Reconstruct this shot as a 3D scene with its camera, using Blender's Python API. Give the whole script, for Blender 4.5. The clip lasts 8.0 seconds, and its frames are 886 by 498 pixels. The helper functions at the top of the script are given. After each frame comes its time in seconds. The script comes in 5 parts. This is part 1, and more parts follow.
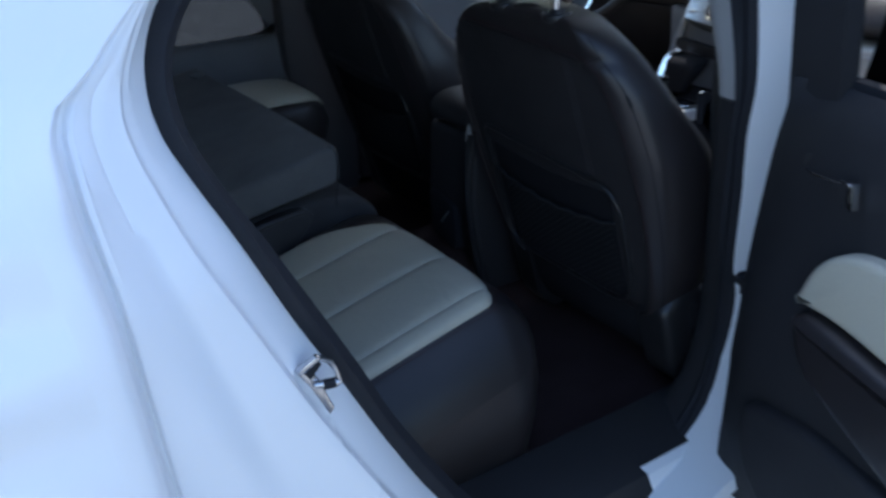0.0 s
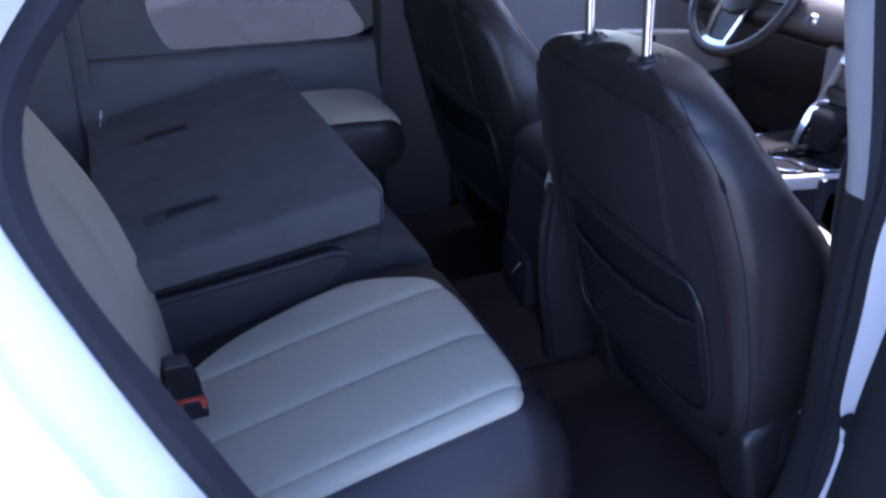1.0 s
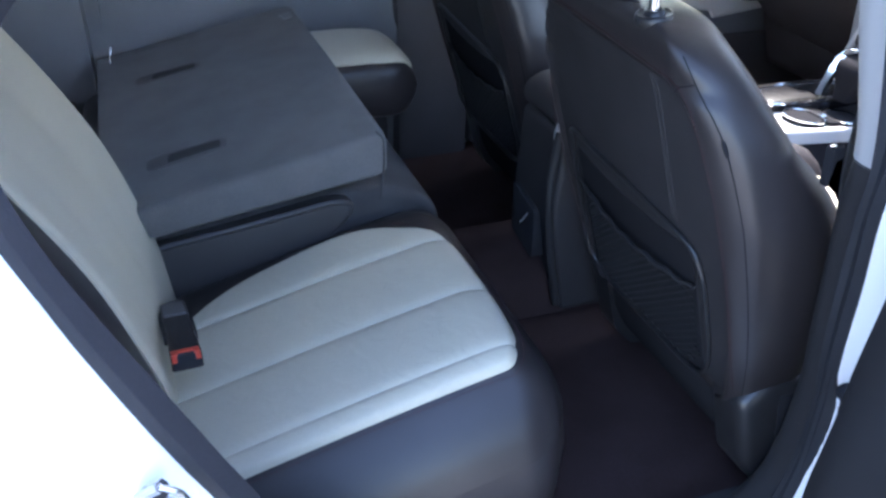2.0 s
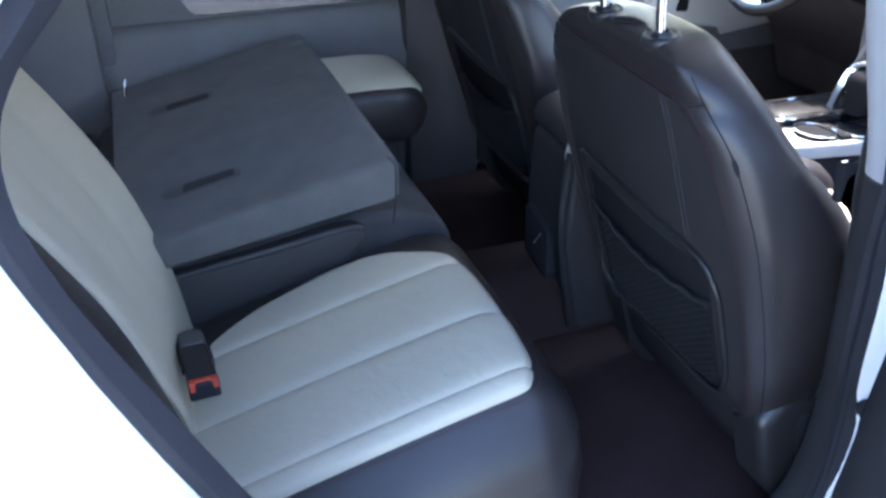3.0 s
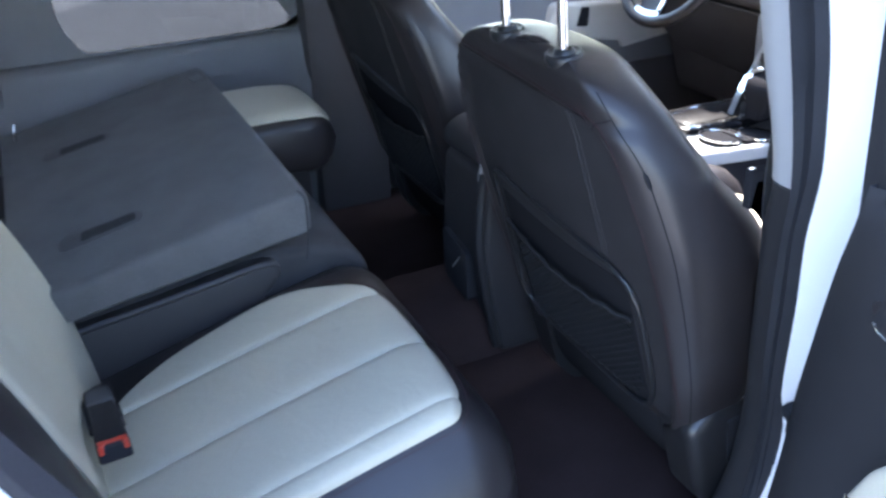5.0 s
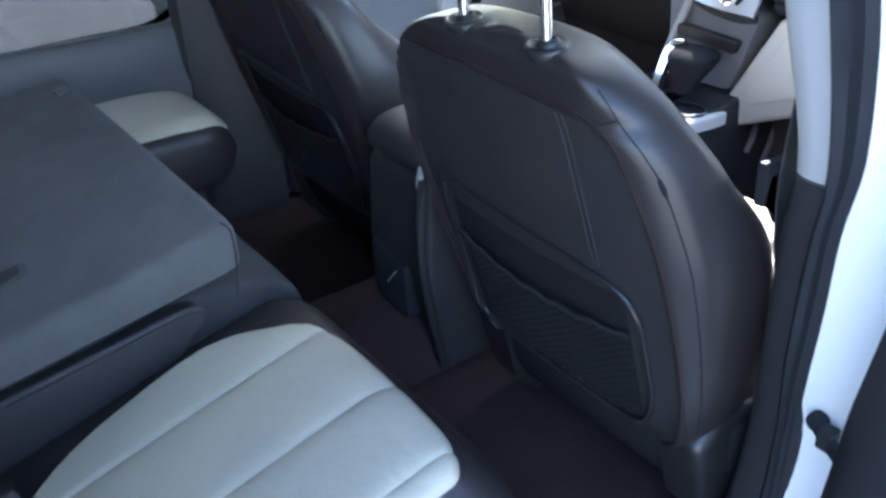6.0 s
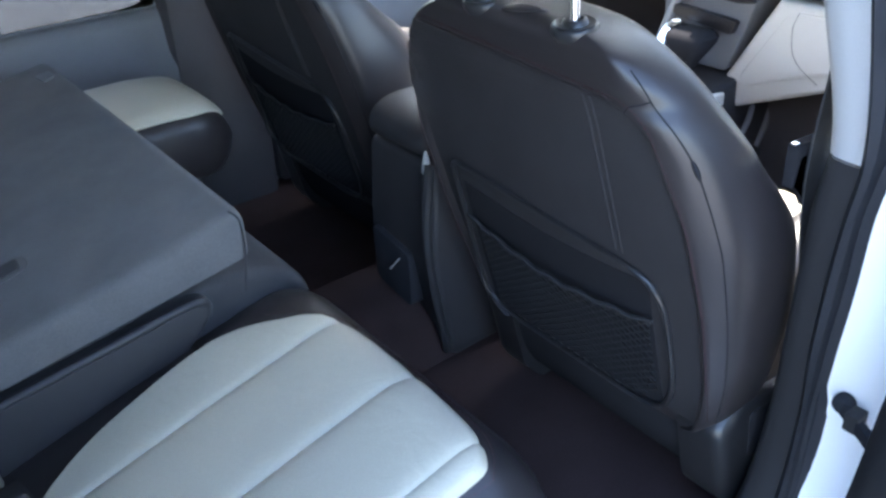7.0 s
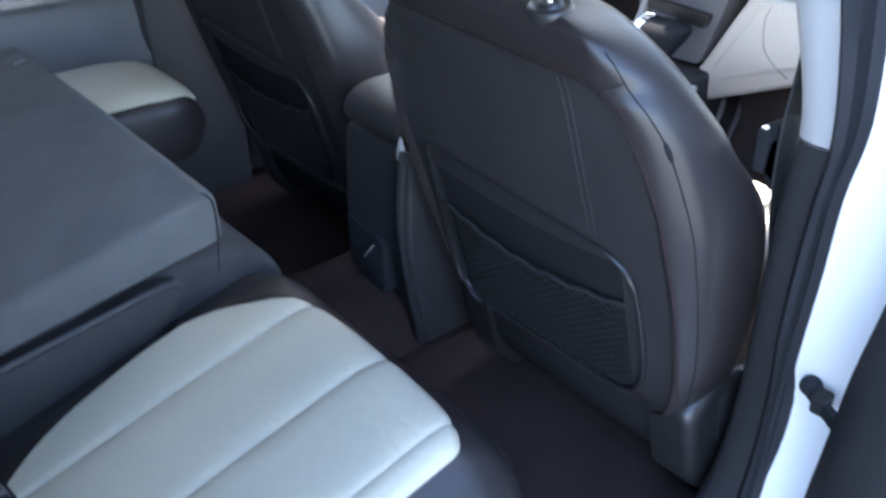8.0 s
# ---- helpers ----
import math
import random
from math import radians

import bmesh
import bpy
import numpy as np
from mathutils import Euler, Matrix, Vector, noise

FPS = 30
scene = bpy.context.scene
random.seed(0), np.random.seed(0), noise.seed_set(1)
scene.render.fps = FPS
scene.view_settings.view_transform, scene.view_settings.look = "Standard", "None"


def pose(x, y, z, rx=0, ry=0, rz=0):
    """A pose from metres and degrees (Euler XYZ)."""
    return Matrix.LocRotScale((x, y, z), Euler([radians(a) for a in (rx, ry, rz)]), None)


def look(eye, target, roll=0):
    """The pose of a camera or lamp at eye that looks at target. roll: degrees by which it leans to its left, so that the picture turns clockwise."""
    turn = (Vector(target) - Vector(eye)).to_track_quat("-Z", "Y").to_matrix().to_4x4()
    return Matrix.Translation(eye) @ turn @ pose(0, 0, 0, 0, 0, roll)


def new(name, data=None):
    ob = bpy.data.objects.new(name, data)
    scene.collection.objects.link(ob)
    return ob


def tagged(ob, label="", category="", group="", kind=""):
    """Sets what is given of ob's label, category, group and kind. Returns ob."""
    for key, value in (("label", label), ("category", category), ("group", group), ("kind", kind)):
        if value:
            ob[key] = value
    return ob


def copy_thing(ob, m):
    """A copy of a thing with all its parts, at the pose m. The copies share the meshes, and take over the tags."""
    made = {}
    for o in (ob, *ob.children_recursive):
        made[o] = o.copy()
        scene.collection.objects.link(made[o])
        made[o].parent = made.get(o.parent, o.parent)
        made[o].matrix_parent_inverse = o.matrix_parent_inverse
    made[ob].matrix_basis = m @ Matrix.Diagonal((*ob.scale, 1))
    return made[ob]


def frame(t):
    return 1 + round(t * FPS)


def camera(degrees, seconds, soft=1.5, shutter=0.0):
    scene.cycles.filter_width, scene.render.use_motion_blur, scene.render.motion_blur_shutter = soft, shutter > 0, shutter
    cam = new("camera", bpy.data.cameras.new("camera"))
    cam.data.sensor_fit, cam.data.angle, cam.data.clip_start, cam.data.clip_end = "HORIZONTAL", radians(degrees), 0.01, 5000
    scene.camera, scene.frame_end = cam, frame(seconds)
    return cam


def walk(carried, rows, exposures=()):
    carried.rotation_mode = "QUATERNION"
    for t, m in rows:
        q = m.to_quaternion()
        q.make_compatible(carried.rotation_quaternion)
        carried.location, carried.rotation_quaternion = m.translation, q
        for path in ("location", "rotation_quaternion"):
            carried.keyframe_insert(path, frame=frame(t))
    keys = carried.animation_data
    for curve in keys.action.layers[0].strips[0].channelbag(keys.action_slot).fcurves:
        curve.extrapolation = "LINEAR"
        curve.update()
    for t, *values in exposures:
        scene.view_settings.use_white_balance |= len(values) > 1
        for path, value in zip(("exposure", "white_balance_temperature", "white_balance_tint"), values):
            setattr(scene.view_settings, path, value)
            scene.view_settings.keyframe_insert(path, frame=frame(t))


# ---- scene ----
cam = camera(54.2, 8.0, soft=2.8, shutter=0.5)
PATH = [
    (0, (-1.0130, -1.5890, 1.3960), (-0.0550, -0.0640, 0.5260), -2.50),
    (0.2, (-0.9517, -1.5492, 1.3754), (-0.1826, -0.1759, 0.6105), -2.20),
    (0.5, (-0.8624, -1.4645, 1.3784), (-0.1548, -0.0893, 0.5595), -1.42),
    (0.7, (-0.8137, -1.4416, 1.3713), (-0.1501, -0.0387, 0.5626), 0.14),
    (1, (-0.7411, -1.4214, 1.3932), (-0.1550, 0.0374, 0.6246), 0.34),
    (1.5, (-0.6833, -1.4192, 1.4137), (-0.2003, 0.0226, 0.5474), -0.96),
    (1.7, (-0.6905, -1.4123, 1.4171), (-0.1812, 0.0046, 0.5251), 0.78),
    (2.8, (-0.6887, -1.4077, 1.4178), (-0.1940, 0.0126, 0.5231), -0.42),
    (3, (-0.6893, -1.4114, 1.4258), (-0.2005, 0.0333, 0.5676), -1.12),
    (3.5, (-0.6891, -1.4106, 1.4249), (-0.1718, 0.0357, 0.5865), -0.72),
    (4, (-0.6835, -1.4125, 1.4292), (-0.1277, 0.0208, 0.5929), -1.00),
    (4.5, (-0.6811, -1.4035, 1.4285), (-0.0827, 0.0211, 0.6068), -0.91),
    (5, (-0.6693, -1.3819, 1.4201), (-0.0263, 0.0213, 0.5954), -2.30),
    (5.2, (-0.6521, -1.3471, 1.4010), (0.0207, 0.0201, 0.5405), -2.33),
    (6.3, (-0.7255, -1.1141, 1.4003), (0.1892, 0.0957, 0.5274), -2.41),
    (6.5, (-0.7349, -1.1083, 1.3979), (0.1877, 0.0930, 0.5214), -2.06),
    (7, (-0.7347, -1.0986, 1.3928), (0.1737, 0.0912, 0.4864), -2.45),
    (7.5, (-0.7331, -1.1000, 1.3985), (0.1907, 0.0908, 0.5090), -2.71),
    (7.8, (-0.7389, -1.1064, 1.3929), (0.1962, 0.0759, 0.5040), -2.21),
    (7.9, (-0.7431, -1.1039, 1.3854), (0.2022, 0.0624, 0.4862), -1.79),
    (8, (-0.7426, -1.1075, 1.3766), (0.2058, 0.0483, 0.4671), -0.96),
    (8.1, (-0.7421, -1.1111, 1.3678), (0.2094, 0.0342, 0.4480), -0.13),
]
EXPOSURES = [
    (0.0, 1.55, 5750, 9), (0.7, 1.55, 5750, 9), (1.0, 2.85, 5400, 30), (1.3, 3.35, 5500, 20), (1.5, 3.60, 5800, 17), (2.8, 3.68, 6050, 15), (3.2, 3.72, 6050, 15), (3.5, 3.78, 6050, 15),
    (5.0, 3.76, 6150, 14), (6.5, 3.80, 6000, 10), (7.0, 4.03, 6250, 11), (8.0, 4.08, 6200, 12),
]
walk(cam, [(t, look(eye, target, roll)) for t, eye, target, roll in PATH], EXPOSURES)


# ---------------------------------------------------------------- light
world = bpy.data.worlds.new("world")
scene.world = world
world.use_nodes = True
wn = world.node_tree
sky = wn.nodes.new("ShaderNodeTexSky")
sky.sky_type = "NISHITA"
sky.sun_disc = False
SUN_EL, SUN_AZ = radians(52), radians(42)          # azimuth from +y towards +x
sky.sun_elevation, sky.sun_rotation = SUN_EL, SUN_AZ
sky.air_density, sky.dust_density, sky.ozone_density = 1.0, 1.5, 1.0
wn.nodes["Background"].inputs[1].default_value = 0.15
wn.links.new(sky.outputs[0], wn.nodes["Background"].inputs[0])
sun = new("sun", bpy.data.lights.new("sun", "SUN"))
sun.data.energy, sun.data.angle, sun.data.color = 2.8, radians(1.2), (1.0, 0.92, 0.80)
sun_from = Vector((math.sin(SUN_AZ) * math.cos(SUN_EL), math.cos(SUN_AZ) * math.cos(SUN_EL), math.sin(SUN_EL)))
sun.matrix_world = look(sun_from * 30, (0, 0, 0))


# ---------------------------------------------------------------- materials
def material(name, colour, rough=0.5, metal=0.0, grain=0.0, grain_scale=200.0, bump=0.0, stain=0.0, stain_scale=6.0,
             coat=0.0, spec=0.5, sheen=0.0, second=None, rough_var=0.08, crease=0.0):
    """Principled surface with grain, larger stains, bump and uneven gloss, all in metres of object space."""
    m = bpy.data.materials.new(name)
    m.use_nodes = True
    nt = m.node_tree
    b = nt.nodes["Principled BSDF"]
    tc = nt.nodes.new("ShaderNodeTexCoord")
    fine = nt.nodes.new("ShaderNodeTexNoise")
    fine.inputs["Scale"].default_value, fine.inputs["Detail"].default_value = grain_scale, 4
    big = nt.nodes.new("ShaderNodeTexNoise")
    big.inputs["Scale"].default_value, big.inputs["Detail"].default_value = stain_scale, 5
    for n in (fine, big):
        nt.links.new(tc.outputs["Object"], n.inputs["Vector"])
    c2 = second or tuple(c * 0.55 for c in colour)
    mix1 = nt.nodes.new("ShaderNodeMix")
    mix1.data_type = "RGBA"
    ramp = nt.nodes.new("ShaderNodeMapRange")
    ramp.inputs["From Min"].default_value, ramp.inputs["From Max"].default_value = 0.38, 0.72
    ramp.inputs["To Max"].default_value = stain
    nt.links.new(big.outputs["Fac"], ramp.inputs["Value"])
    nt.links.new(ramp.outputs["Result"], mix1.inputs["Factor"])
    mix1.inputs["A"].default_value, mix1.inputs["B"].default_value = (*colour, 1), (*c2, 1)
    mix2 = nt.nodes.new("ShaderNodeMix")
    mix2.data_type, mix2.blend_type = "RGBA", "MULTIPLY"
    mix2.inputs["Factor"].default_value = grain
    nt.links.new(mix1.outputs["Result"], mix2.inputs["A"])
    nt.links.new(fine.outputs["Fac"], mix2.inputs["B"])
    nt.links.new(mix2.outputs["Result"], b.inputs["Base Color"])
    rv = nt.nodes.new("ShaderNodeMapRange")
    rv.inputs["To Min"].default_value, rv.inputs["To Max"].default_value = max(0.02, rough - rough_var), min(1, rough + rough_var)
    nt.links.new(big.outputs["Fac"], rv.inputs["Value"])
    nt.links.new(rv.outputs["Result"], b.inputs["Roughness"])
    b.inputs["Metallic"].default_value = metal
    b.inputs["Specular IOR Level"].default_value = spec
    b.inputs["Coat Weight"].default_value = coat
    b.inputs["Coat Roughness"].default_value = 0.14
    b.inputs["Sheen Weight"].default_value = sheen
    if bump:
        bp = nt.nodes.new("ShaderNodeBump")
        bp.inputs["Strength"].default_value, bp.inputs["Distance"].default_value = bump, 0.002
        nt.links.new(fine.outputs["Fac"], bp.inputs["Height"])
        nt.links.new(bp.outputs["Normal"], b.inputs["Normal"])
        if crease:
            soft = nt.nodes.new("ShaderNodeTexNoise")
            soft.inputs["Scale"].default_value, soft.inputs["Detail"].default_value, soft.inputs["Distortion"].default_value = 22, 3, 1.5
            nt.links.new(tc.outputs["Object"], soft.inputs["Vector"])
            b2 = nt.nodes.new("ShaderNodeBump")
            b2.inputs["Strength"].default_value, b2.inputs["Distance"].default_value = crease, 0.006
            nt.links.new(soft.outputs["Fac"], b2.inputs["Height"])
            nt.links.new(bp.outputs["Normal"], b2.inputs["Normal"])
            nt.links.new(b2.outputs["Normal"], b.inputs["Normal"])
    return m


def glass(name, tint):
    m = bpy.data.materials.new(name)
    m.use_nodes = True
    nt = m.node_tree
    nt.nodes.remove(nt.nodes["Principled BSDF"])
    tr, gl = (nt.nodes.new("ShaderNodeBsdf" + k) for k in ("Transparent", "Glossy"))
    mix = nt.nodes.new("ShaderNodeMixShader")
    tr.inputs[0].default_value = (*tint, 1)
    gl.inputs["Roughness"].default_value = 0.02
    fr = nt.nodes.new("ShaderNodeFresnel")
    fr.inputs[0].default_value = 1.45
    nt.links.new(fr.outputs[0], mix.inputs[0])
    nt.links.new(tr.outputs[0], mix.inputs[1])
    nt.links.new(gl.outputs[0], mix.inputs[2])
    nt.links.new(mix.outputs[0], nt.nodes["Material Output"].inputs[0])
    return m


PAINT = material("white car paint", (0.80, 0.81, 0.82), 0.28, stain=0.25, second=(0.70, 0.71, 0.73), stain_scale=3, coat=0.3, rough_var=0.03, grain_scale=900, grain=0.03)
CREAM = material("cream leather", (0.50, 0.472, 0.372), 0.5, grain=0.16, grain_scale=420, bump=0.25, stain=0.3, second=(0.47, 0.43, 0.345), stain_scale=9, crease=0.22)
DARK = material("espresso leather", (0.026, 0.022, 0.023), 0.38, spec=0.45, grain=0.3, grain_scale=520, bump=0.14, stain=0.4, stain_scale=8, crease=0.05)
FELT = material("charcoal seatback carpet", (0.158, 0.155, 0.155), 0.95, grain=0.5, grain_scale=600, bump=0.5, stain=0.4, stain_scale=14, sheen=0.1, spec=0.15)
CARPET = material("dark floor carpet", (0.064, 0.042, 0.041), 0.97, grain=0.6, grain_scale=500, bump=0.8, stain=0.5, stain_scale=10, spec=0.1)
PLASTIC = material("black grained plastic", (0.025, 0.0245, 0.027), 0.6, spec=0.28, grain=0.3, grain_scale=700, bump=0.3, stain=0.3, stain_scale=8)
CHAR = material("charcoal cloth", (0.065, 0.063, 0.066), 0.9, grain=0.4, grain_scale=600, bump=0.4, stain=0.4, stain_scale=12, spec=0.2)
SLOT = material("charcoal moulded plastic", (0.11, 0.108, 0.11), 0.7, spec=0.25, grain=0.3, grain_scale=600, bump=0.2, stain=0.3)
# lighter than the near black plastic: haze over the far side is in this colour
TRIM = material("charcoal trim lightened for haze", (0.175, 0.177, 0.186), 0.65, grain=0.3, grain_scale=600, bump=0.3, stain=0.3, stain_scale=7)
VINYL = material("black backing vinyl", (0.034, 0.032, 0.035), 0.6, spec=0.3, grain=0.4, grain_scale=500, bump=0.3, stain=0.4, stain_scale=9)
RUBBER = material("black rubber", (0.022, 0.023, 0.028), 0.75, spec=0.2, grain=0.25, grain_scale=300, bump=0.2, stain=0.3, stain_scale=12)
GREY = material("light grey trim", (0.34, 0.34, 0.34), 0.6, grain=0.15, grain_scale=600, bump=0.2, stain=0.2, second=(0.30, 0.30, 0.30))
SATIN = material("satin black plastic", (0.020, 0.0195, 0.021), 0.36, spec=0.5, grain=0.2, grain_scale=700, bump=0.1, stain=0.25, stain_scale=10)
PIANO = material("gloss black plastic", (0.010, 0.010, 0.012), 0.16, spec=0.5, grain=0.1, stain=0.2, rough_var=0.04)
SILVER = material("silver painted plastic", (0.62, 0.64, 0.66), 0.3, metal=0.6, grain=0.1, stain=0.1)
CHROME = material("chrome", (0.85, 0.86, 0.88), 0.1, metal=1.0, stain=0.15, rough_var=0.05)
STEEL = material("zinc plated steel", (0.62, 0.63, 0.65), 0.22, metal=1.0, grain=0.2, stain=0.3)
RED = material("red plastic", (0.62, 0.06, 0.03), 0.4, grain=0.1, stain=0.2)
THREAD = material("red stitching thread", (0.060, 0.018, 0.021), 0.8, grain=0.3)
WEB = material("black belt webbing", (0.035, 0.035, 0.038), 0.7, grain=0.5, grain_scale=900, bump=0.4)
NET = material("black elastic net", (0.024, 0.024, 0.026), 0.85, spec=0.2, grain=0.3)
# also stands for the shade in wells, recess, pocket and under the seat
VOID = material("matt black, also for shade", (0.022, 0.022, 0.025), 0.95, spec=0.0, grain=0.3)
COVER = material("dark grey plastic cover", (0.048, 0.046, 0.049), 0.5, spec=0.4, grain=0.3, grain_scale=600, bump=0.2, stain=0.3, stain_scale=7)
DASH = material("brown grey dash plastic", (0.085, 0.077, 0.079), 0.65, spec=0.3, grain=0.3, grain_scale=600, bump=0.3, stain=0.3, stain_scale=7)
HEAD = material("headliner cloth paled for bounce", (0.68, 0.67, 0.65), 0.95, grain=0.3, grain_scale=500, bump=0.3)
PALE = material("pale grained plastic", (0.60, 0.585, 0.55), 0.5, grain=0.12, grain_scale=500, bump=0.2, stain=0.2, second=(0.55, 0.535, 0.50), stain_scale=8)
CONCRETE = material("pale concrete", (0.29, 0.29, 0.285), 0.85, grain=0.3, grain_scale=60, bump=0.4, stain=0.7, second=(0.22, 0.22, 0.22), stain_scale=0.6)
TINT = glass("tinted privacy glass", (0.22, 0.23, 0.24))
# TINT's glass again, darkened so the bright outside behind it stays dark
DOOR_TINT = glass("door glass darkened against outside light", (0.07, 0.073, 0.076))
# clearer than TINT, so the unseen rear windows let in extra fill light
REAR = glass("rear glass cleared for fill", (0.44, 0.45, 0.46))
CLEAR = glass("clear glass", (0.86, 0.9, 0.88))


# ---------------------------------------------------------------- mesh tools
def finish(bm, smooth=True):
    bmesh.ops.recalc_face_normals(bm, faces=bm.faces)
    for f in bm.faces:
        f.smooth = smooth


def part(name, bm, mat, parent=None, label="", sharp=40):
    """Links a bmesh as one mesh object under a thing or a part."""
    finish(bm)
    me = bpy.data.meshes.new(name)
    bm.to_mesh(me)
    bm.free()
    me.materials.append(mat)
    me.set_sharp_from_angle(angle=radians(sharp))
    ob = new(name, me)
    if parent:
        ob.parent = parent
    return tagged(ob, label=label)


def thing(name, label, category, at=(0, 0, 0), group="", kind=""):
    ob = new(name)
    ob.location = at
    ob.empty_display_size = 0.05
    return tagged(ob, label, category, group, kind)


def lerp(table, x):
    """Smooth curve through (x, value) pairs in rising x."""
    xs = [p[0] for p in table]
    ys = [p[1] for p in table]
    if x <= xs[0]:
        return ys[0]
    if x >= xs[-1]:
        return ys[-1]
    i = max(k for k in range(len(xs) - 1) if xs[k] <= x)
    h = xs[i + 1] - xs[i]
    t = (x - xs[i]) / h
    d = [(ys[k + 1] - ys[k]) / (xs[k + 1] - xs[k]) for k in range(len(xs) - 1)]
    m0 = d[i] if i == 0 else (0 if d[i] * d[i - 1] <= 0 else 2 * d[i] * d[i - 1] / (d[i] + d[i - 1]))
    m1 = d[i] if i == len(d) - 1 else (0 if d[i] * d[i + 1] <= 0 else 2 * d[i] * d[i + 1] / (d[i] + d[i + 1]))
    return ((2 * t**3 - 3 * t**2 + 1) * ys[i] + (t**3 - 2 * t**2 + t) * h * m0 + (-2 * t**3 + 3 * t**2) * ys[i + 1] + (t**3 - t**2) * h * m1)


def loft(rings, closed=True, caps=True, bm=None):
    bm = bm or bmesh.new()
    rows = [[bm.verts.new(p) for p in r] for r in rings]
    n = len(rows[0])
    for a, b in zip(rows, rows[1:]):
        for i in range(n if closed else n - 1):
            j = (i + 1) % n
            bm.faces.new((a[i], a[j], b[j], b[i]))
    if caps and closed:
        bm.faces.new(rows[0][::-1])
        bm.faces.new(rows[-1])
    return bm


def sheet(fn, us, vs, thick=0.0, bm=None):
    """A surface fn(u, v) over the two lists of parameters, given a thickness."""
    bm = bm or bmesh.new()
    rows = [[bm.verts.new(fn(u, v)) for v in vs] for u in us]
    faces = []
    for a, b in zip(rows, rows[1:]):
        for i in range(len(vs) - 1):
            faces.append(bm.faces.new((a[i], a[i + 1], b[i + 1], b[i])))
    if thick:
        bmesh.ops.recalc_face_normals(bm, faces=faces)
        bmesh.ops.solidify(bm, geom=faces, thickness=thick)
    return bm


def box(x0, x1, y0, y1, z0, z1, bevel=0.005, seg=2, bm=None):
    bm = bm or bmesh.new()
    r = bmesh.ops.create_cube(bm, size=1)
    vs = r["verts"]
    for v in vs:
        v.co = Vector(((x0 + x1) / 2 + v.co.x * (x1 - x0), (y0 + y1) / 2 + v.co.y * (y1 - y0), (z0 + z1) / 2 + v.co.z * (z1 - z0)))
    if bevel:
        es = list({e for v in vs for e in v.link_edges})
        bmesh.ops.bevel(bm, geom=es, offset=bevel, segments=seg, affect="EDGES", profile=0.6)
    return bm


def tube(points, radius, sides=8, bm=None, flat=1.0, closed=False):
    """A round bar along points; radius may be a list. flat squeezes it sideways."""
    bm = bm or bmesh.new()
    pts = [Vector(p) for p in points]
    n = len(pts)
    rings = []
    ref = Vector((0.3, 0.2, 1)).normalized()
    for i, p in enumerate(pts):
        d = (pts[(i + 1) % n] - pts[i - 1]) if closed else (pts[min(i + 1, n - 1)] - pts[max(i - 1, 0)])
        d.normalize()
        s = d.cross(ref)
        if s.length < 0.05:
            s = d.cross(Vector((1, 0, 0)))
        s.normalize()
        t = s.cross(d)
        r = radius[i] if isinstance(radius, (list, tuple)) else radius
        rings.append([p + (s * math.cos(a) * flat + t * math.sin(a)) * r for a in (2 * math.pi * k / sides for k in range(sides))])
    if closed:
        rings.append(rings[0])
    return loft(rings, caps=not closed, bm=bm)


def strip(points, width_dir, width, thick, bm=None):
    """A flat band along points."""
    bm = bm or bmesh.new()
    pts = [Vector(p) for p in points]
    rings = []
    for i, p in enumerate(pts):
        d = (pts[min(i + 1, len(pts) - 1)] - pts[max(i - 1, 0)]).normalized()
        w = Vector(width_dir)
        w = (w - d * w.dot(d)).normalized()
        t = w.cross(d)
        rings.append([p + w * a * width / 2 + t * b * thick / 2 for a, b in ((-1, -1), (1, -1), (1, 1), (-1, 1))])
    return loft(rings, bm=bm)


def prism(outline, fn, depth_a, depth_b, bevel=0.004, seg=2, bm=None):
    """Extrudes a 2D outline; fn(a, b, c) gives the place of outline point (a, b) at depth c."""
    bm = bm or bmesh.new()
    lo = [bm.verts.new(fn(a, b, depth_a)) for a, b in outline]
    hi = [bm.verts.new(fn(a, b, depth_b)) for a, b in outline]
    n = len(outline)
    bm.faces.new(lo[::-1])
    top = bm.faces.new(hi)
    for i in range(n):
        bm.faces.new((lo[i], lo[(i + 1) % n], hi[(i + 1) % n], hi[i]))
    bmesh.ops.recalc_face_normals(bm, faces=bm.faces)
    if bevel:
        bmesh.ops.bevel(bm, geom=list(top.edges), offset=bevel, segments=seg, affect="EDGES", profile=0.6)
    return bm


def rounded(points, radius, seg=5):
    """Rounds the corners of a 2D polygon."""
    out = []
    n = len(points)
    for i in range(n):
        p, a, b = Vector(points[i]), Vector(points[i - 1]), Vector(points[(i + 1) % n])
        r = radius[i] if isinstance(radius, (list, tuple)) else radius
        da, db = (a - p), (b - p)
        ra, rb = min(r, da.length * 0.48), min(r, db.length * 0.48)
        s, e = p + da.normalized() * ra, p + db.normalized() * rb
        for k in range(seg + 1):
            t = k / seg
            q = s * (1 - t) ** 2 + p * 2 * t * (1 - t) + e * t * t
            out.append((q.x, q.y))
    return out


def span(a, b, n):
    return [a + (b - a) * i / n for i in range(n + 1)]


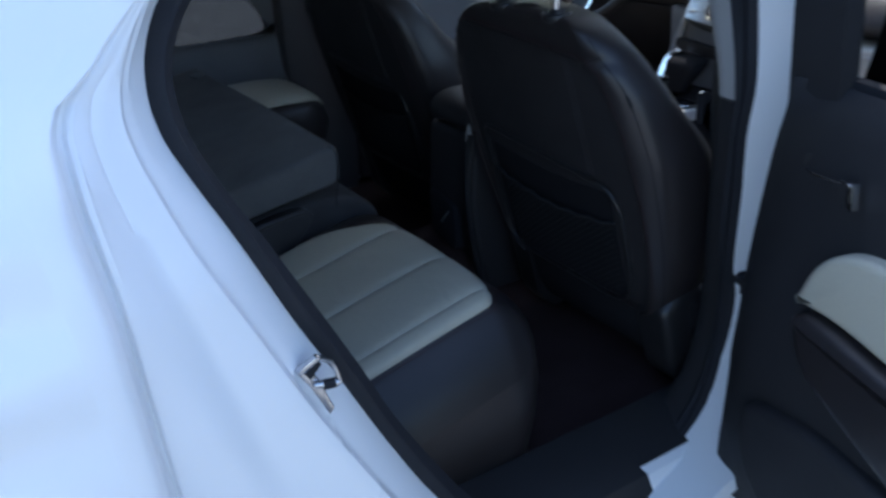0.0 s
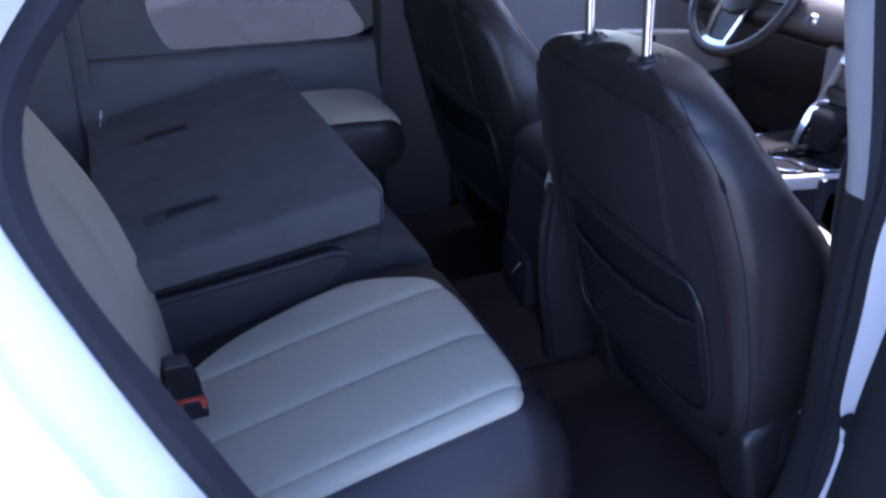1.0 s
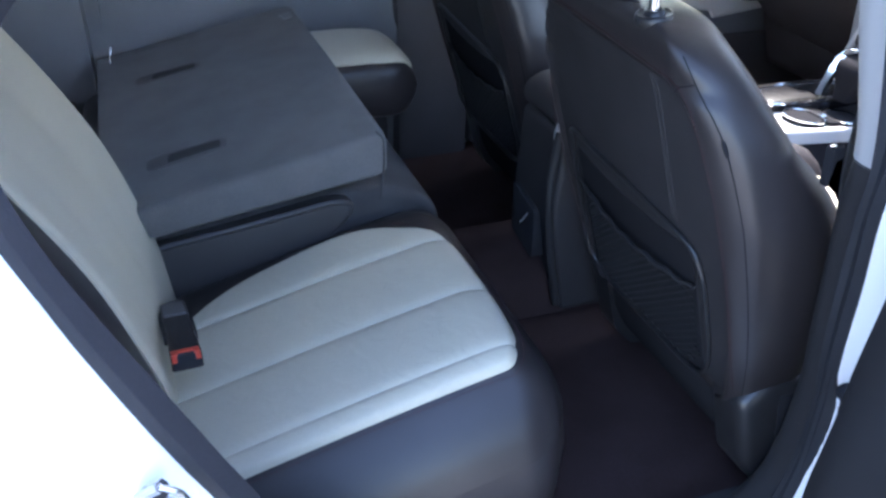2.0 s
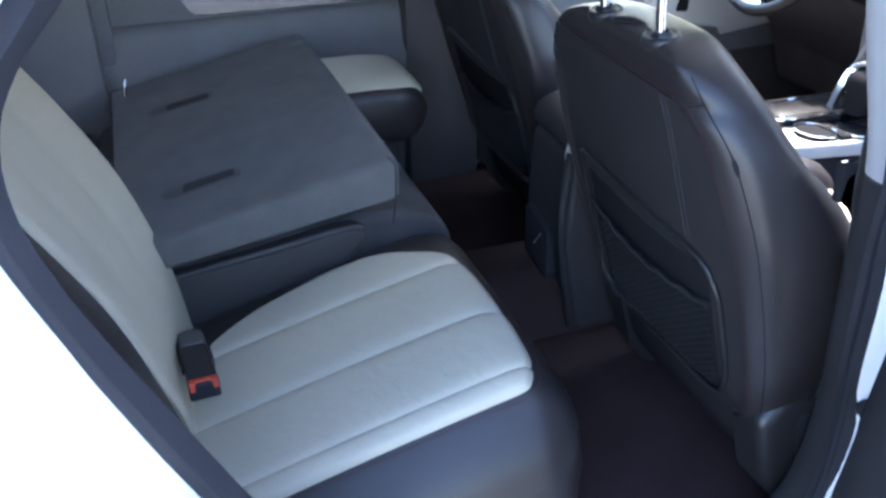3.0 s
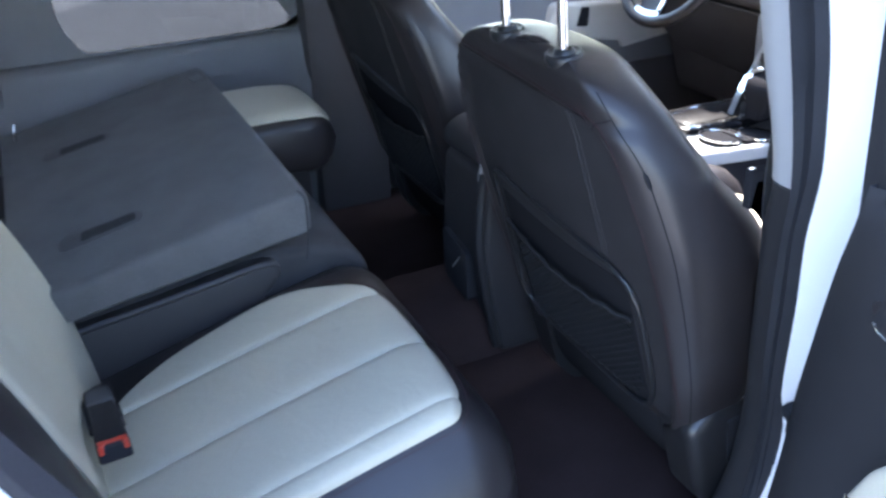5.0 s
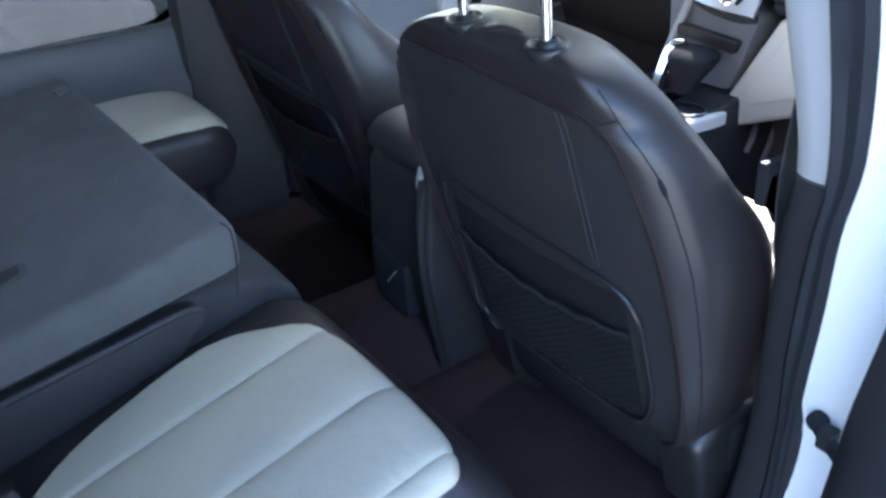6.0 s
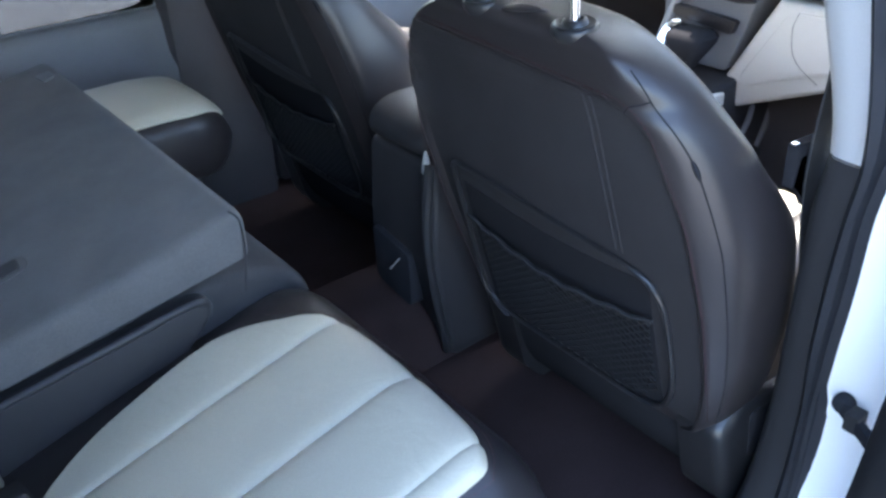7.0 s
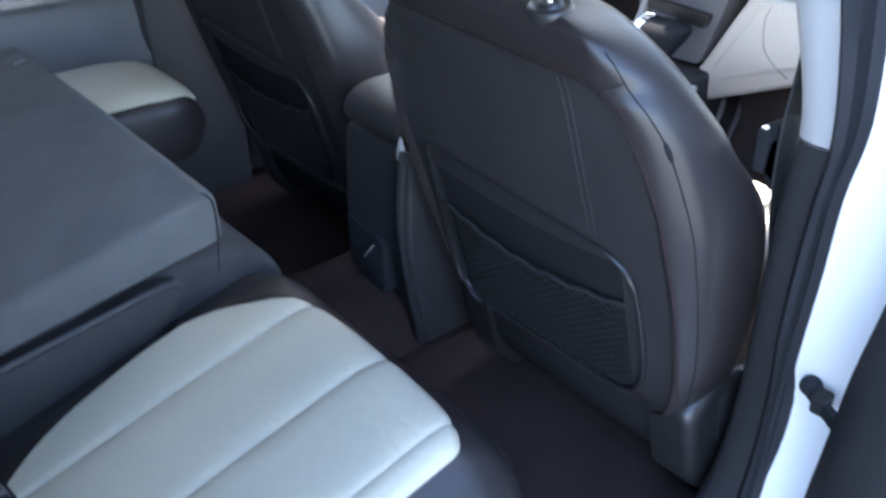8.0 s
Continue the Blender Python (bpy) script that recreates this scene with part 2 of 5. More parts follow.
def smooth_path(points, n=8):
    """Catmull-Rom through the points."""
    pts = [Vector(p) for p in points]
    out = []
    for i in range(len(pts) - 1):
        p0, p1, p2, p3 = pts[max(i - 1, 0)], pts[i], pts[i + 1], pts[min(i + 2, len(pts) - 1)]
        for k in range(n):
            t = k / n
            out.append(0.5 * (2 * p1 + (p2 - p0) * t + (2 * p0 - 5 * p1 + 4 * p2 - p3) * t**2 + (3 * p1 - p0 - 3 * p2 + p3) * t**3))
    out.append(pts[-1])
    return out


# ---------------------------------------------------------------- ground
def ground_z(x, y):
    r = math.hypot(x, y)
    return 0.02 * noise.noise((x * 0.7, y * 0.7, 0)) * min(1, max(0, (r - 1) / 6))


rings = [0.0] + [1.6**k for k in range(-1, 16)]
gm = bmesh.new()
sheet(lambda r, a: (r * math.cos(a), r * math.sin(a), ground_z(r * math.cos(a), r * math.sin(a)) - 0.02), [0.05] + rings[1:], span(0, 2 * math.pi, 64), bm=gm)
gm.faces.new([v for v in gm.verts if math.hypot(v.co.x, v.co.y) < 0.06][:64])
tagged(part("ground", gm, CONCRETE), "pale worn concrete on flat open ground", "ground", kind="structure")


# ---------------------------------------------------------------- car body round the open doorway
SEAL_IN = [(0.40, -0.40), (0.45, -0.425), (0.56, -0.50), (0.725, -0.593), (0.807, -0.630), (0.994, -0.720), (1.09, -0.767), (1.14, -0.784), (1.17, -0.787), (1.20, -0.783), (1.24, -0.763), (1.28, -0.727), (1.40, -0.63), (1.50, -0.55)]
SEAL_OUT = [(0.40, -0.42), (0.45, -0.45), (0.563, -0.532), (0.681, -0.596), (0.822, -0.663), (0.906, -0.704), (1.036, -0.761), (1.10, -0.790), (1.14, -0.805), (1.17, -0.809), (1.20, -0.806), (1.24, -0.791), (1.28, -0.762), (1.40, -0.665), (1.50, -0.585)]
CREASE = [(0.40, -0.47), (0.50, -0.54), (0.648, -0.628), (0.825, -0.717), (0.948, -0.771), (1.05, -0.815), (1.10, -0.831), (1.14, -0.842), (1.17, -0.846), (1.20, -0.841), (1.24, -0.821), (1.28, -0.794), (1.40, -0.70), (1.50, -0.62)]
OUTER = [(0.40, -0.80), (0.60, -0.885), (0.837, -0.904), (1.017, -0.915), (1.14, -0.925), (1.17, -0.924), (1.20, -0.910), (1.22, -0.877), (1.24, -0.855), (1.28, -0.812), (1.40, -0.712), (1.50, -0.632)]

# the doorway's painted rear edge, shrunk towards the camera's start to fit its view
def pull_to_eye(p):
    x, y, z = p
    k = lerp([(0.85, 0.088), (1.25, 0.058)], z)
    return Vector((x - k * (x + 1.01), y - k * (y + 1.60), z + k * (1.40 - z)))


car = thing("car_body", "white painted car body with the doorway open", "car body")


def tumble(z):
    """How far the body side leans in above the waist."""
    return max(0.0, z - 1.0) ** 1.25 * 0.30


def inset(z):
    """The shoulder of the body side stepping in under the windows."""
    t = min(1.0, max(0.0, (z - 1.13) / 0.12))
    return 0.062 * t * t * (3 - 2 * t)


def jamb(z, k):
    """The painted doorway face from the seal to the body side, with a raised step and a rounded outer lip."""
    a, b, c = lerp(SEAL_OUT, z), lerp(CREASE, z), lerp(OUTER, z)
    s = min(1.0, max(0.12, (b - c) / 0.08))
    f = 1 - inset(z) / 0.073
    inner = [(a, -0.778), (a - 0.006, -0.787), (b * 0.6 + a * 0.4, -0.800), (b + 0.008, -0.8115), (b + 0.003, -0.8135), (b, -0.817), (b - 0.002, -0.828), (b - 0.005, -0.834)]
    outer = [(b - 0.020 * s, -0.838), (b * 0.66 + c * 0.34, -0.842), (b * 0.56 + c * 0.44, -0.844), (b * 0.50 + c * 0.50, -0.852), (b * 0.34 + c * 0.66, -0.858), (c + 0.026 * s, -0.866), (c + 0.021 * s, -0.866), (c + 0.017 * s, -0.859), (c + 0.012 * s, -0.864),
             (c + 0.009 * s, -0.880), (c + 0.005 * s, -0.894), (c + 0.001, -0.904), (c - 0.008, -0.910), (c - 0.03, -0.911)]
    x, y = (inner + outer)[k]
    if k >= len(inner):
        y = -0.838 + (y + 0.838) * f
    return (x, y + tumble(z), z)


zs = span(0.25, 1.50, 96)
part("door_jamb", sheet(lambda z, k: pull_to_eye(jamb(z, k)), zs, range(22), 0.010), PAINT, car)


def quarter(u, z):
    edge = lerp(OUTER, z) - 0.03
    x = edge + (-2.35 - edge) * u
    bulge = 0.018 * math.sin(math.pi * min(1, max(0, (z - 0.35) / 0.85)))
    taper = 0.10 * max(0, u - 0.35) ** 2
    # the sine waves in the skin stand in for reflected bands of light
    return (x, -0.911 - bulge * min(1, u * 6) - 0.008 * math.sin(z * 52 + 1.2 * u) * min(1, u * 14) + tumble(z) + inset(z) + taper, z)


part("quarter_panel", sheet(lambda u, z: pull_to_eye(quarter(u, z)), span(0, 1, 24), zs, 0.012), PAINT, car)


def seal_band(z, k):
    a, b = lerp(SEAL_IN, z), lerp(SEAL_OUT, z)
    mid = (a + b) / 2
    cols = [(a - 0.012, -0.764), (a - 0.002, -0.768), (a + 0.002, -0.777), (a * 0.7 + b * 0.3, -0.790), (mid, -0.796), (a * 0.3 + b * 0.7, -0.795), (b - 0.002, -0.788), (b - 0.012, -0.778)]
    x, y = cols[k]
    return (x, y + tumble(z), z)


part("rear_door_seal", sheet(lambda z, k: pull_to_eye(seal_band(z, k)), zs, range(8), 0.004), RUBBER, car, "black rubber door seal")


def c_trim(z, k):
    a = lerp(SEAL_IN, z)
    cols = [(a - 0.008, -0.766), (a - 0.03, -0.758), (a - 0.06, -0.745), (a - 0.12, -0.73), (a - 0.25, -0.71), (a - 0.6, -0.69)]
    x, y = cols[k]
    return (x, y + tumble(z), z)


part("c_pillar_trim", sheet(lambda z, k: pull_to_eye(c_trim(z, k)), zs, range(6), 0.004), PLASTIC, car, "dark plastic pillar trim")

# front edge of the doorway: the B-pillar, leaning forward towards its foot
SEAL_Y = [(0.36, -0.745), (0.41, -0.734), (0.50, -0.724), (0.65, -0.721), (0.75, -0.723), (0.85, -0.728), (0.95, -0.738), (1.01, -0.746), (1.23, -0.716), (1.50, -0.664)]     # inner edge of the seal
WHITE_Y = [(0.36, -0.778), (0.41, -0.766), (0.50, -0.752), (0.65, -0.746), (0.75, -0.753), (0.85, -0.761), (0.95, -0.768), (1.05, -0.782), (1.15, -0.776), (1.23, -0.763), (1.50, -0.699)]   # outer edge of the seal
TRIM_Y = [(0.40, -0.680), (0.65, -0.684), (0.75, -0.690), (0.85, -0.695), (0.95, -0.703), (1.01, -0.713), (1.17, -0.680), (1.23, -0.668), (1.50, -0.612)]     # inner edge of the trim
PX = [(0.36, -0.130), (0.385, -0.060), (0.41, 0.0), (0.45, 0.055), (0.50, 0.085), (0.58, 0.102), (0.65, 0.105), (0.75, 0.092), (0.85, 0.082), (1.00, 0.063), (1.25, 0.043), (1.50, 0.02)]


def pillar_white(z, k):
    x, y = lerp(PX, z), lerp(WHITE_Y, z)
    cols = [(x + 0.004, y + 0.012), (x - 0.003, y + 0.002), (x, y - 0.008), (x + 0.001, y * 0.55 - 0.855 * 0.45), (x + 0.009, y * 0.2 - 0.862 * 0.8), (x + 0.012, y * 0.1 - 0.893 * 0.9), (x + 0.07, y * 0.1 - 0.90 * 0.9)]
    a, b = cols[k]
    return (a, b, z)


pz = span(0.36, 1.50, 50)
part("b_pillar", sheet(pillar_white, pz, range(7), 0.01), PAINT, car)


def pillar_seal(z, k):
    x, a, b = lerp(PX, z), lerp(SEAL_Y, z), lerp(WHITE_Y, z)
    cols = [(x + 0.006, a + 0.006), (x - 0.008, a), (x - 0.018, a - 0.008), (x - 0.012, (a + b) / 2 + 0.002), (x - 0.014, (a + b) / 2 - 0.006), (x - 0.016, b + 0.008), (x - 0.006, b), (x + 0.006, b + 0.004)]
    p, q = cols[k]
    return (p, q, z)


part("front_door_seal", sheet(pillar_seal, pz, range(8), 0.003), RUBBER, car, "black rubber door seal")


def trim_fn(z, k, low):
    x, a, b = lerp(PX, z), lerp(TRIM_Y, z), lerp(SEAL_Y, z)
    w = 0.07 if low else 0.11
    cols = [(x + w, a + 0.02), (x + 0.05, a + 0.012), (x + 0.015, a + 0.006), (x + 0.004, a), (x, a - 0.006), (x - 0.002, (a + b) / 2), (x - 0.002, b - 0.002)]
    p, q = cols[k]
    return (p, q, z)


part("b_pillar_upper_trim", sheet(lambda z, k: trim_fn(z, k, False), span(1.008, 1.50, 30), range(7), 0.006), GREY, car, "light grey plastic pillar trim")
part("b_pillar_lower_trim", sheet(lambda z, k: trim_fn(z, k, True), span(0.40, 1.004, 30), range(7), 0.005), PLASTIC, car, "dark plastic pillar trim")

# sill: painted towards the front, a dark scuff plate behind
SILL = [(-0.66, 0.43), (-0.70, 0.425), (-0.74, 0.415), (-0.775, 0.405), (-0.79, 0.395), (-0.80, 0.36), (-0.815, 0.33), (-0.86, 0.315), (-0.875, 0.29), (-0.875, 0.20), (-0.84, 0.17)]
part("painted_sill", sheet(lambda x, k: (x, SILL[k][0], SILL[k][1]), span(-0.131, 0.16, 8), range(3, len(SILL)), 0.008), PAINT, car)
part("painted_sill", sheet(lambda x, k: (x, SILL[k][0], SILL[k][1] - 0.012), span(-0.95, -0.131, 10), range(4, len(SILL)), 0.008), PAINT, car)
part("scuff_plate", sheet(lambda x, k: (x + 0.007 * max(0, k - 3) * (x + 0.62) / 0.49, SILL[k][0], SILL[k][1] + 0.004), span(-0.62, -0.128, 12), range(7), 0.006), PLASTIC, car, "dark plastic scuff plate")
part("sill_trim", sheet(lambda x, k: (x, SILL[k][0], SILL[k][1] + 0.002), span(-0.130, 0.60, 12), range(4), 0.006), PLASTIC, car, "dark plastic sill trim")
part("floor_pan", box(-0.95, 1.45, -0.68, 0.93, 0.34, 0.385, 0.004), CARPET, car, "dark carpeted floor")
part("floor_tunnel", loft([[(x, 0.05 + w * a, z) for a, z in ((-1, 0.38), (-0.85, 0.46), (-0.5, 0.50), (0.5, 0.50), (0.85, 0.46), (1, 0.38))] for x, w in ((-0.95, 0.14), (1.4, 0.14))]), CARPET, car)
part("cargo_floor", box(-2.1, -0.86, -0.70, 0.80, 0.60, 0.66, 0.01), CARPET, car, "dark cargo floor")


# roof (unseen, its front edge set to hold back the sun), far body side and ends
def roof(x, y):
    return (x, y, 1.60 - 0.12 * ((y - 0.05) / 0.7) ** 4 - 0.02 * (x + 0.5) ** 2)


part("roof", sheet(roof, span(-2.1, 0.46, 16), span(-0.64, 0.74, 16), 0.03), PAINT, car)
# unseen lining, made extra pale to bounce light into the cabin
part("headliner", sheet(lambda x, y: (x, y, roof(x, y)[2] - 0.04), span(-2.1, 0.45, 16), span(-0.63, 0.73, 16), 0.008), HEAD, car, "unseen cloth headliner, pale to bounce light")
part("roof_rail", sheet(lambda x, k: (x, (-0.64, -0.66, -0.70)[k], (1.50, 1.47, 1.44)[k] + 0.0), span(-2.1, 0.60, 8), range(3), 0.02), PAINT, car)
part("roof_rail", sheet(lambda x, k: (x, (0.74, 0.76, 0.80)[k], (1.50, 1.47, 1.44)[k]), span(-2.1, 0.60, 8), range(3), 0.02), PAINT, car)
part("firewall", box(1.50, 1.56, -0.72, 0.82, 0.30, 1.02, 0.01), PLASTIC, car)
part("tailgate", box(-2.16, -2.10, -0.72, 0.82, 0.40, 1.05, 0.02), PLASTIC, car)
for y0, y1 in ((-0.80, -0.70), (0.80, 0.90)):
    part("windscreen_pillar", tube([(1.55, (y0 + y1) / 2, 1.02), (1.0, (y0 + y1) / 2 * 0.95, 1.30), (0.46, (y0 + y1) / 2 * 0.86, 1.52)], 0.04), GREY, car)
    part("tail_pillar", tube([(-2.12, (y0 + y1) / 2 * 0.95, 1.02), (-1.95, (y0 + y1) / 2 * 0.9, 1.30), (-1.85, (y0 + y1) / 2 * 0.85, 1.50)], 0.06), PLASTIC, car)
ws = part("windscreen", sheet(lambda x, y: (x, y, 1.55 - (x - 0.46) * 0.49), span(0.46, 1.54, 4), span(-0.68, 0.78, 4), 0.004), CLEAR, car, "clear windscreen")
part("tailgate_window", sheet(lambda z, y: (-2.12 + (z - 1.05) * 0.5, y, z), span(1.05, 1.48, 3), span(-0.66, 0.76, 4), 0.004), REAR, car, "unseen tailgate window, lightly tinted for fill light")
ws.visible_shadow = False
# unseen front door, added to block light from below, paneless to let skylight in
part("unseen_door_panel", box(0.14, 1.50, -0.90, -0.80, 0.30, 1.00, 0.02), PAINT, car)
# dark inner face, added to stop light bouncing off the white panel
part("unseen_door_trim", box(0.15, 1.46, -0.797, -0.772, 0.38, 0.985, 0.012), PLASTIC, car, "dark unseen panel that stops white bounce")
# rear quarter behind the doorway: inner trim and glass on the far side
part("far_quarter_trim", box(-2.10, -0.80, 0.72, 0.90, 0.38, 1.05, 0.03), TRIM, car)
part("far_quarter_window", box(-1.95, -1.0, 0.80, 0.805, 1.05, 1.45, 0), REAR, car)
part("far_c_pillar", box(-1.02, -0.765, 0.76, 0.92, 0.80, 1.48, 0.02), TRIM, car)


# bonnet, nose and the four wheels that carry the car
part("bonnet", sheet(lambda x, y: (x, y, 1.02 - 0.16 * ((x - 1.5) / 0.95) ** 1.8 - 0.10 * ((y - 0.02) / 0.85) ** 4), span(1.50, 2.45, 10), span(-0.82, 0.86, 14), 0.01), PAINT, car)
part("nose", sheet(lambda y, k: ((2.45, 2.50, 2.52, 2.50, 2.44)[k] - 0.12 * ((y - 0.02) / 0.85) ** 2, y, (0.86, 0.78, 0.60, 0.42, 0.28)[k] - (0.10 * ((y - 0.02) / 0.85) ** 4 if k == 0 else 0)), span(-0.82, 0.86, 14), range(5), 0.01), PAINT, car)
for fy in (-0.86, 0.90):
    part("front_wing", sheet(lambda x, z: (x, fy + (0.03 if fy < 0 else -0.03) * max(0, x - 1.6), z), span(1.50, 2.40, 8), span(0.66, 0.92, 4), 0.01), PAINT, car)
for wx in (-1.28, 1.92):
    for wy, side in ((-0.80, -1), (0.84, 1)):
        tyre = part("wheel", loft([[(wx + r * math.cos(a), wy + side * y, 0.345 + r * math.sin(a)) for a in span(0, 2 * math.pi * 31 / 32, 31)] for r, y in ((0.22, -0.10), (0.33, -0.10), (0.36, -0.06), (0.362, 0.06), (0.33, 0.10), (0.24, 0.10), (0.22, 0.08))]), RUBBER, car, "black tyre")
        part("rim", loft([[(wx + r * math.cos(a), wy + side * y, 0.345 + r * math.sin(a)) for a in span(0, 2 * math.pi * 31 / 32, 31)] for r, y in ((0.225, 0.07), (0.225, 0.095), (0.20, 0.085), (0.08, 0.07), (0.05, 0.085), (0.01, 0.09))]), SILVER, tyre, "silver alloy rim")


# ---------------------------------------------------------------- far doors, shut
def far_door(x0, x1, win, name, label, glass_mat, armrest):
    d = thing(name, label, "car door", (x0, 0.80, 0.40))
    d_in = Matrix.Translation((-x0, -0.80, -0.40))

    def add(n, bm, mat, lab=""):
        o = part(n, bm, mat, d, lab)
        o.data.transform(d_in)
        return o
    wx0, wx1, wz = win
    # inner panel, swelling inwards to the armrest
    prof = [(0.35, 0.80), (0.50, 0.775), (0.62, 0.765), (0.70, 0.745), (0.76, 0.74), (0.80, 0.765), (0.86, 0.775), (wz - 0.01, 0.785), (wz, 0.80), (wz, 0.83)]
    add("inner_panel", sheet(lambda x, k: (x, prof[k][1], prof[k][0]), span(x0, x1, 6), range(len(prof)), 0.006), TRIM)
    add("outer_skin", sheet(lambda x, z: (x, 0.95 - 0.03 * ((z - 0.7) / 0.4) ** 2, z), span(x0, x1, 4), span(0.34, wz - 0.07, 8), 0.006), PAINT)
    add("window_ledge", sheet(lambda x, y: (x, y, wz - 0.002 - 1.2 * (y - 0.804) ** 1.5), span(x0 + 0.02, x1 - 0.02, 4), (0.804, 0.84, 0.88, 0.915, 0.9385), 0.004), PLASTIC)
    # window frame and pane
    out = rounded([(x0 + 0.005, wz), (x1 - 0.005, wz), (x1 - 0.03, 1.46), (x0 + 0.03, 1.46)], 0.03)
    inn = rounded([(wx0 + 0.01, wz + 0.004), (wx1, wz + 0.004), (wx1 - 0.34, 1.42), (wx0 - 0.03, 1.42), (wx0 - 0.03, wz + 0.09)], [0.03, 0.008, 0.05, 0.05, 0.03])
    fb = bmesh.new()
    n = 240

    def resample(poly):
        c = Vector((sum(p[0] for p in poly) / len(poly), sum(p[1] for p in poly) / len(poly)))
        res = []
        for k in range(n):
            a = 2 * math.pi * k / n
            dv = Vector((math.cos(a), math.sin(a)))
            best = None
            for i in range(len(poly)):
                p, q = Vector(poly[i]), Vector(poly[(i + 1) % len(poly)])
                e = q - p
                den = dv.x * e.y - dv.y * e.x
                if abs(den) < 1e-9:
                    continue
                w = p - c
                t = (w.x * e.y - w.y * e.x) / den
                s = (w.x * dv.y - w.y * dv.x) / den
                if t > 0 and -1e-6 <= s <= 1 + 1e-6 and (best is None or t < best):
                    best = t
            res.append(c + dv * (best or 0.01))
        return res
    ro, ri = resample(out), resample(inn)
    loft([[(p.x, 0.79, p.y) for p in ro], [(p.x, 0.79, p.y) for p in ri], [(p.x, 0.803, p.y) for p in ri], [(p.x, 0.803, p.y) for p in ro], [(p.x, 0.79, p.y) for p in ro]], caps=False, bm=fb)
    add("window_frame", fb, TRIM)
    pane = add("window_pane", box(x0 + 0.02, x1 - 0.02, 0.797, 0.801, wz - 0.003, 1.45, 0), glass_mat, "tinted window pane" if glass_mat is TINT else "clear window pane")
    pane.visible_shadow = glass_mat is TINT
    # moulded pocket along the panel's foot; the front door's is added to darken it
    p0, p1 = x0 + (0.10 if armrest else 0.40), x1 - 0.06
    add("door_pocket", prism(rounded([(p0, 0.40), (p0, 0.655), (p1 - 0.14, 0.645), (p1, 0.56), (p1, 0.40)], [0.02, 0.03, 0.07, 0.07, 0.02]), lambda a, b, c: (a, c, b), 0.80, 0.745, 0.010, 3), DASH, "dark moulded door pocket")
    if armrest:
        a0, a1 = armrest
        rest_ = rounded([(a0, 0.775), (a0 + 0.03, 0.860), (a0 + 0.25, 0.845), (a0 + 0.55, 0.80), (a1, 0.77), (a1, 0.745), (a0 + 0.27, 0.703), (a0 + 0.255, 0.727), (a0 + 0.13, 0.747)], [0.02, 0.02, 0.05, 0.05, 0.02, 0.02, 0.006, 0.006, 0.02])
        add("armrest", prism(rest_, lambda a, b, c: (a, c, b), 0.79, 0.735, 0.010, 3), PALE, "cream padded armrest")
        add("pull_slot", prism(rounded([(a0 + 0.10, 0.790), (a0 + 0.115, 0.845), (a0 + 0.145, 0.842), (a0 + 0.14, 0.785)], 0.008), lambda a, b, c: (a, c, b), 0.76, 0.7325, 0.003), RUBBER, "dark pull slot")
    return d


far_door(-0.80, -0.02, (-0.588, -0.057, 0.889), "rear_door", "shut rear door with dark trim and tinted window", TINT, None)
far_door(0.06, 1.45, (0.19, 1.30, 0.975), "front_door", "shut front door with dark and cream trim", CLEAR, (0.655, 1.30))
part("far_b_pillar", box(-0.055, 0.15, 0.732, 0.90, 0.38, 1.48, 0.02), DASH, car, "dark plastic pillar trim")

# ---------------------------------------------------------------- open rear door
A = radians(75)
DU, DN, DO = Vector((-math.cos(A), -math.sin(A), 0)), Vector((-math.sin(A), math.cos(A), 0)), Vector((0.09, -0.85, 0))


def dp(u, w, n):
    """A place on the open door: u from the hinge, w height, n towards the cabin side."""
    return DO + DU * u + DN * n + Vector((0, 0, w))


DS = Matrix.Translation((-0.0636, -0.1008, 0.0882)) @ Matrix.Scale(0.937, 4)
door = thing("rear_door", "open white rear door with dark inner trim and cream armrest", "car door", tuple(DS @ dp(0, 0.30, 0)))
to_door = Matrix.Translation(-(DS @ dp(0, 0.30, 0))) @ DS


def dpart(name, bm, mat, label="", parent=None):
    o = part(name, bm, mat, parent or door, label)
    o.data.transform(to_door)
    return o


EDGE = [(0.28, -0.062), (0.36, -0.074), (0.45, -0.072), (0.58, -0.070), (0.62, -0.067), (0.70, -0.061), (0.75, -0.058), (0.85, -0.045), (0.95, -0.030), (1.02, -0.013), (1.06, -0.004)]


def door_panel(w, k):
    e = lerp(EDGE, w)
    prof = lerp([(0.28, 0.03), (0.45, 0.055), (0.62, 0.075), (0.72, 0.07), (0.80, 0.055), (0.95, 0.05), (1.03, 0.035), (1.06, 0.01)], w)
    u = (0, 0.004, 0.013, 0.053, 0.11, 0.2, 0.35, 0.6, 0.8, 0.88)[k]
    n = (-0.03, 0.0, 0.03, prof - 0.01, prof, prof, prof, prof, prof - 0.01, 0.0)[k]
    return dp(e + u, w, n)


dpart("inner_panel", sheet(door_panel, span(0.28, 1.06, 34), range(10), 0.006), PLASTIC, "dark plastic inner panel")
dpart("outer_skin", sheet(lambda w, u: dp(u, w, -0.075 + 0.05 * (max(0, w - 0.95) / 0.12) ** 2), span(0.27, 1.06, 12), span(-0.03, 0.93, 8), 0.006), PAINT)
dpart("door_edge", sheet(lambda w, k: dp((lerp(EDGE, w) - 0.004, -0.03)[k], w, (-0.028, -0.072)[k]), span(0.28, 1.06, 16), range(2), 0.004), PAINT)
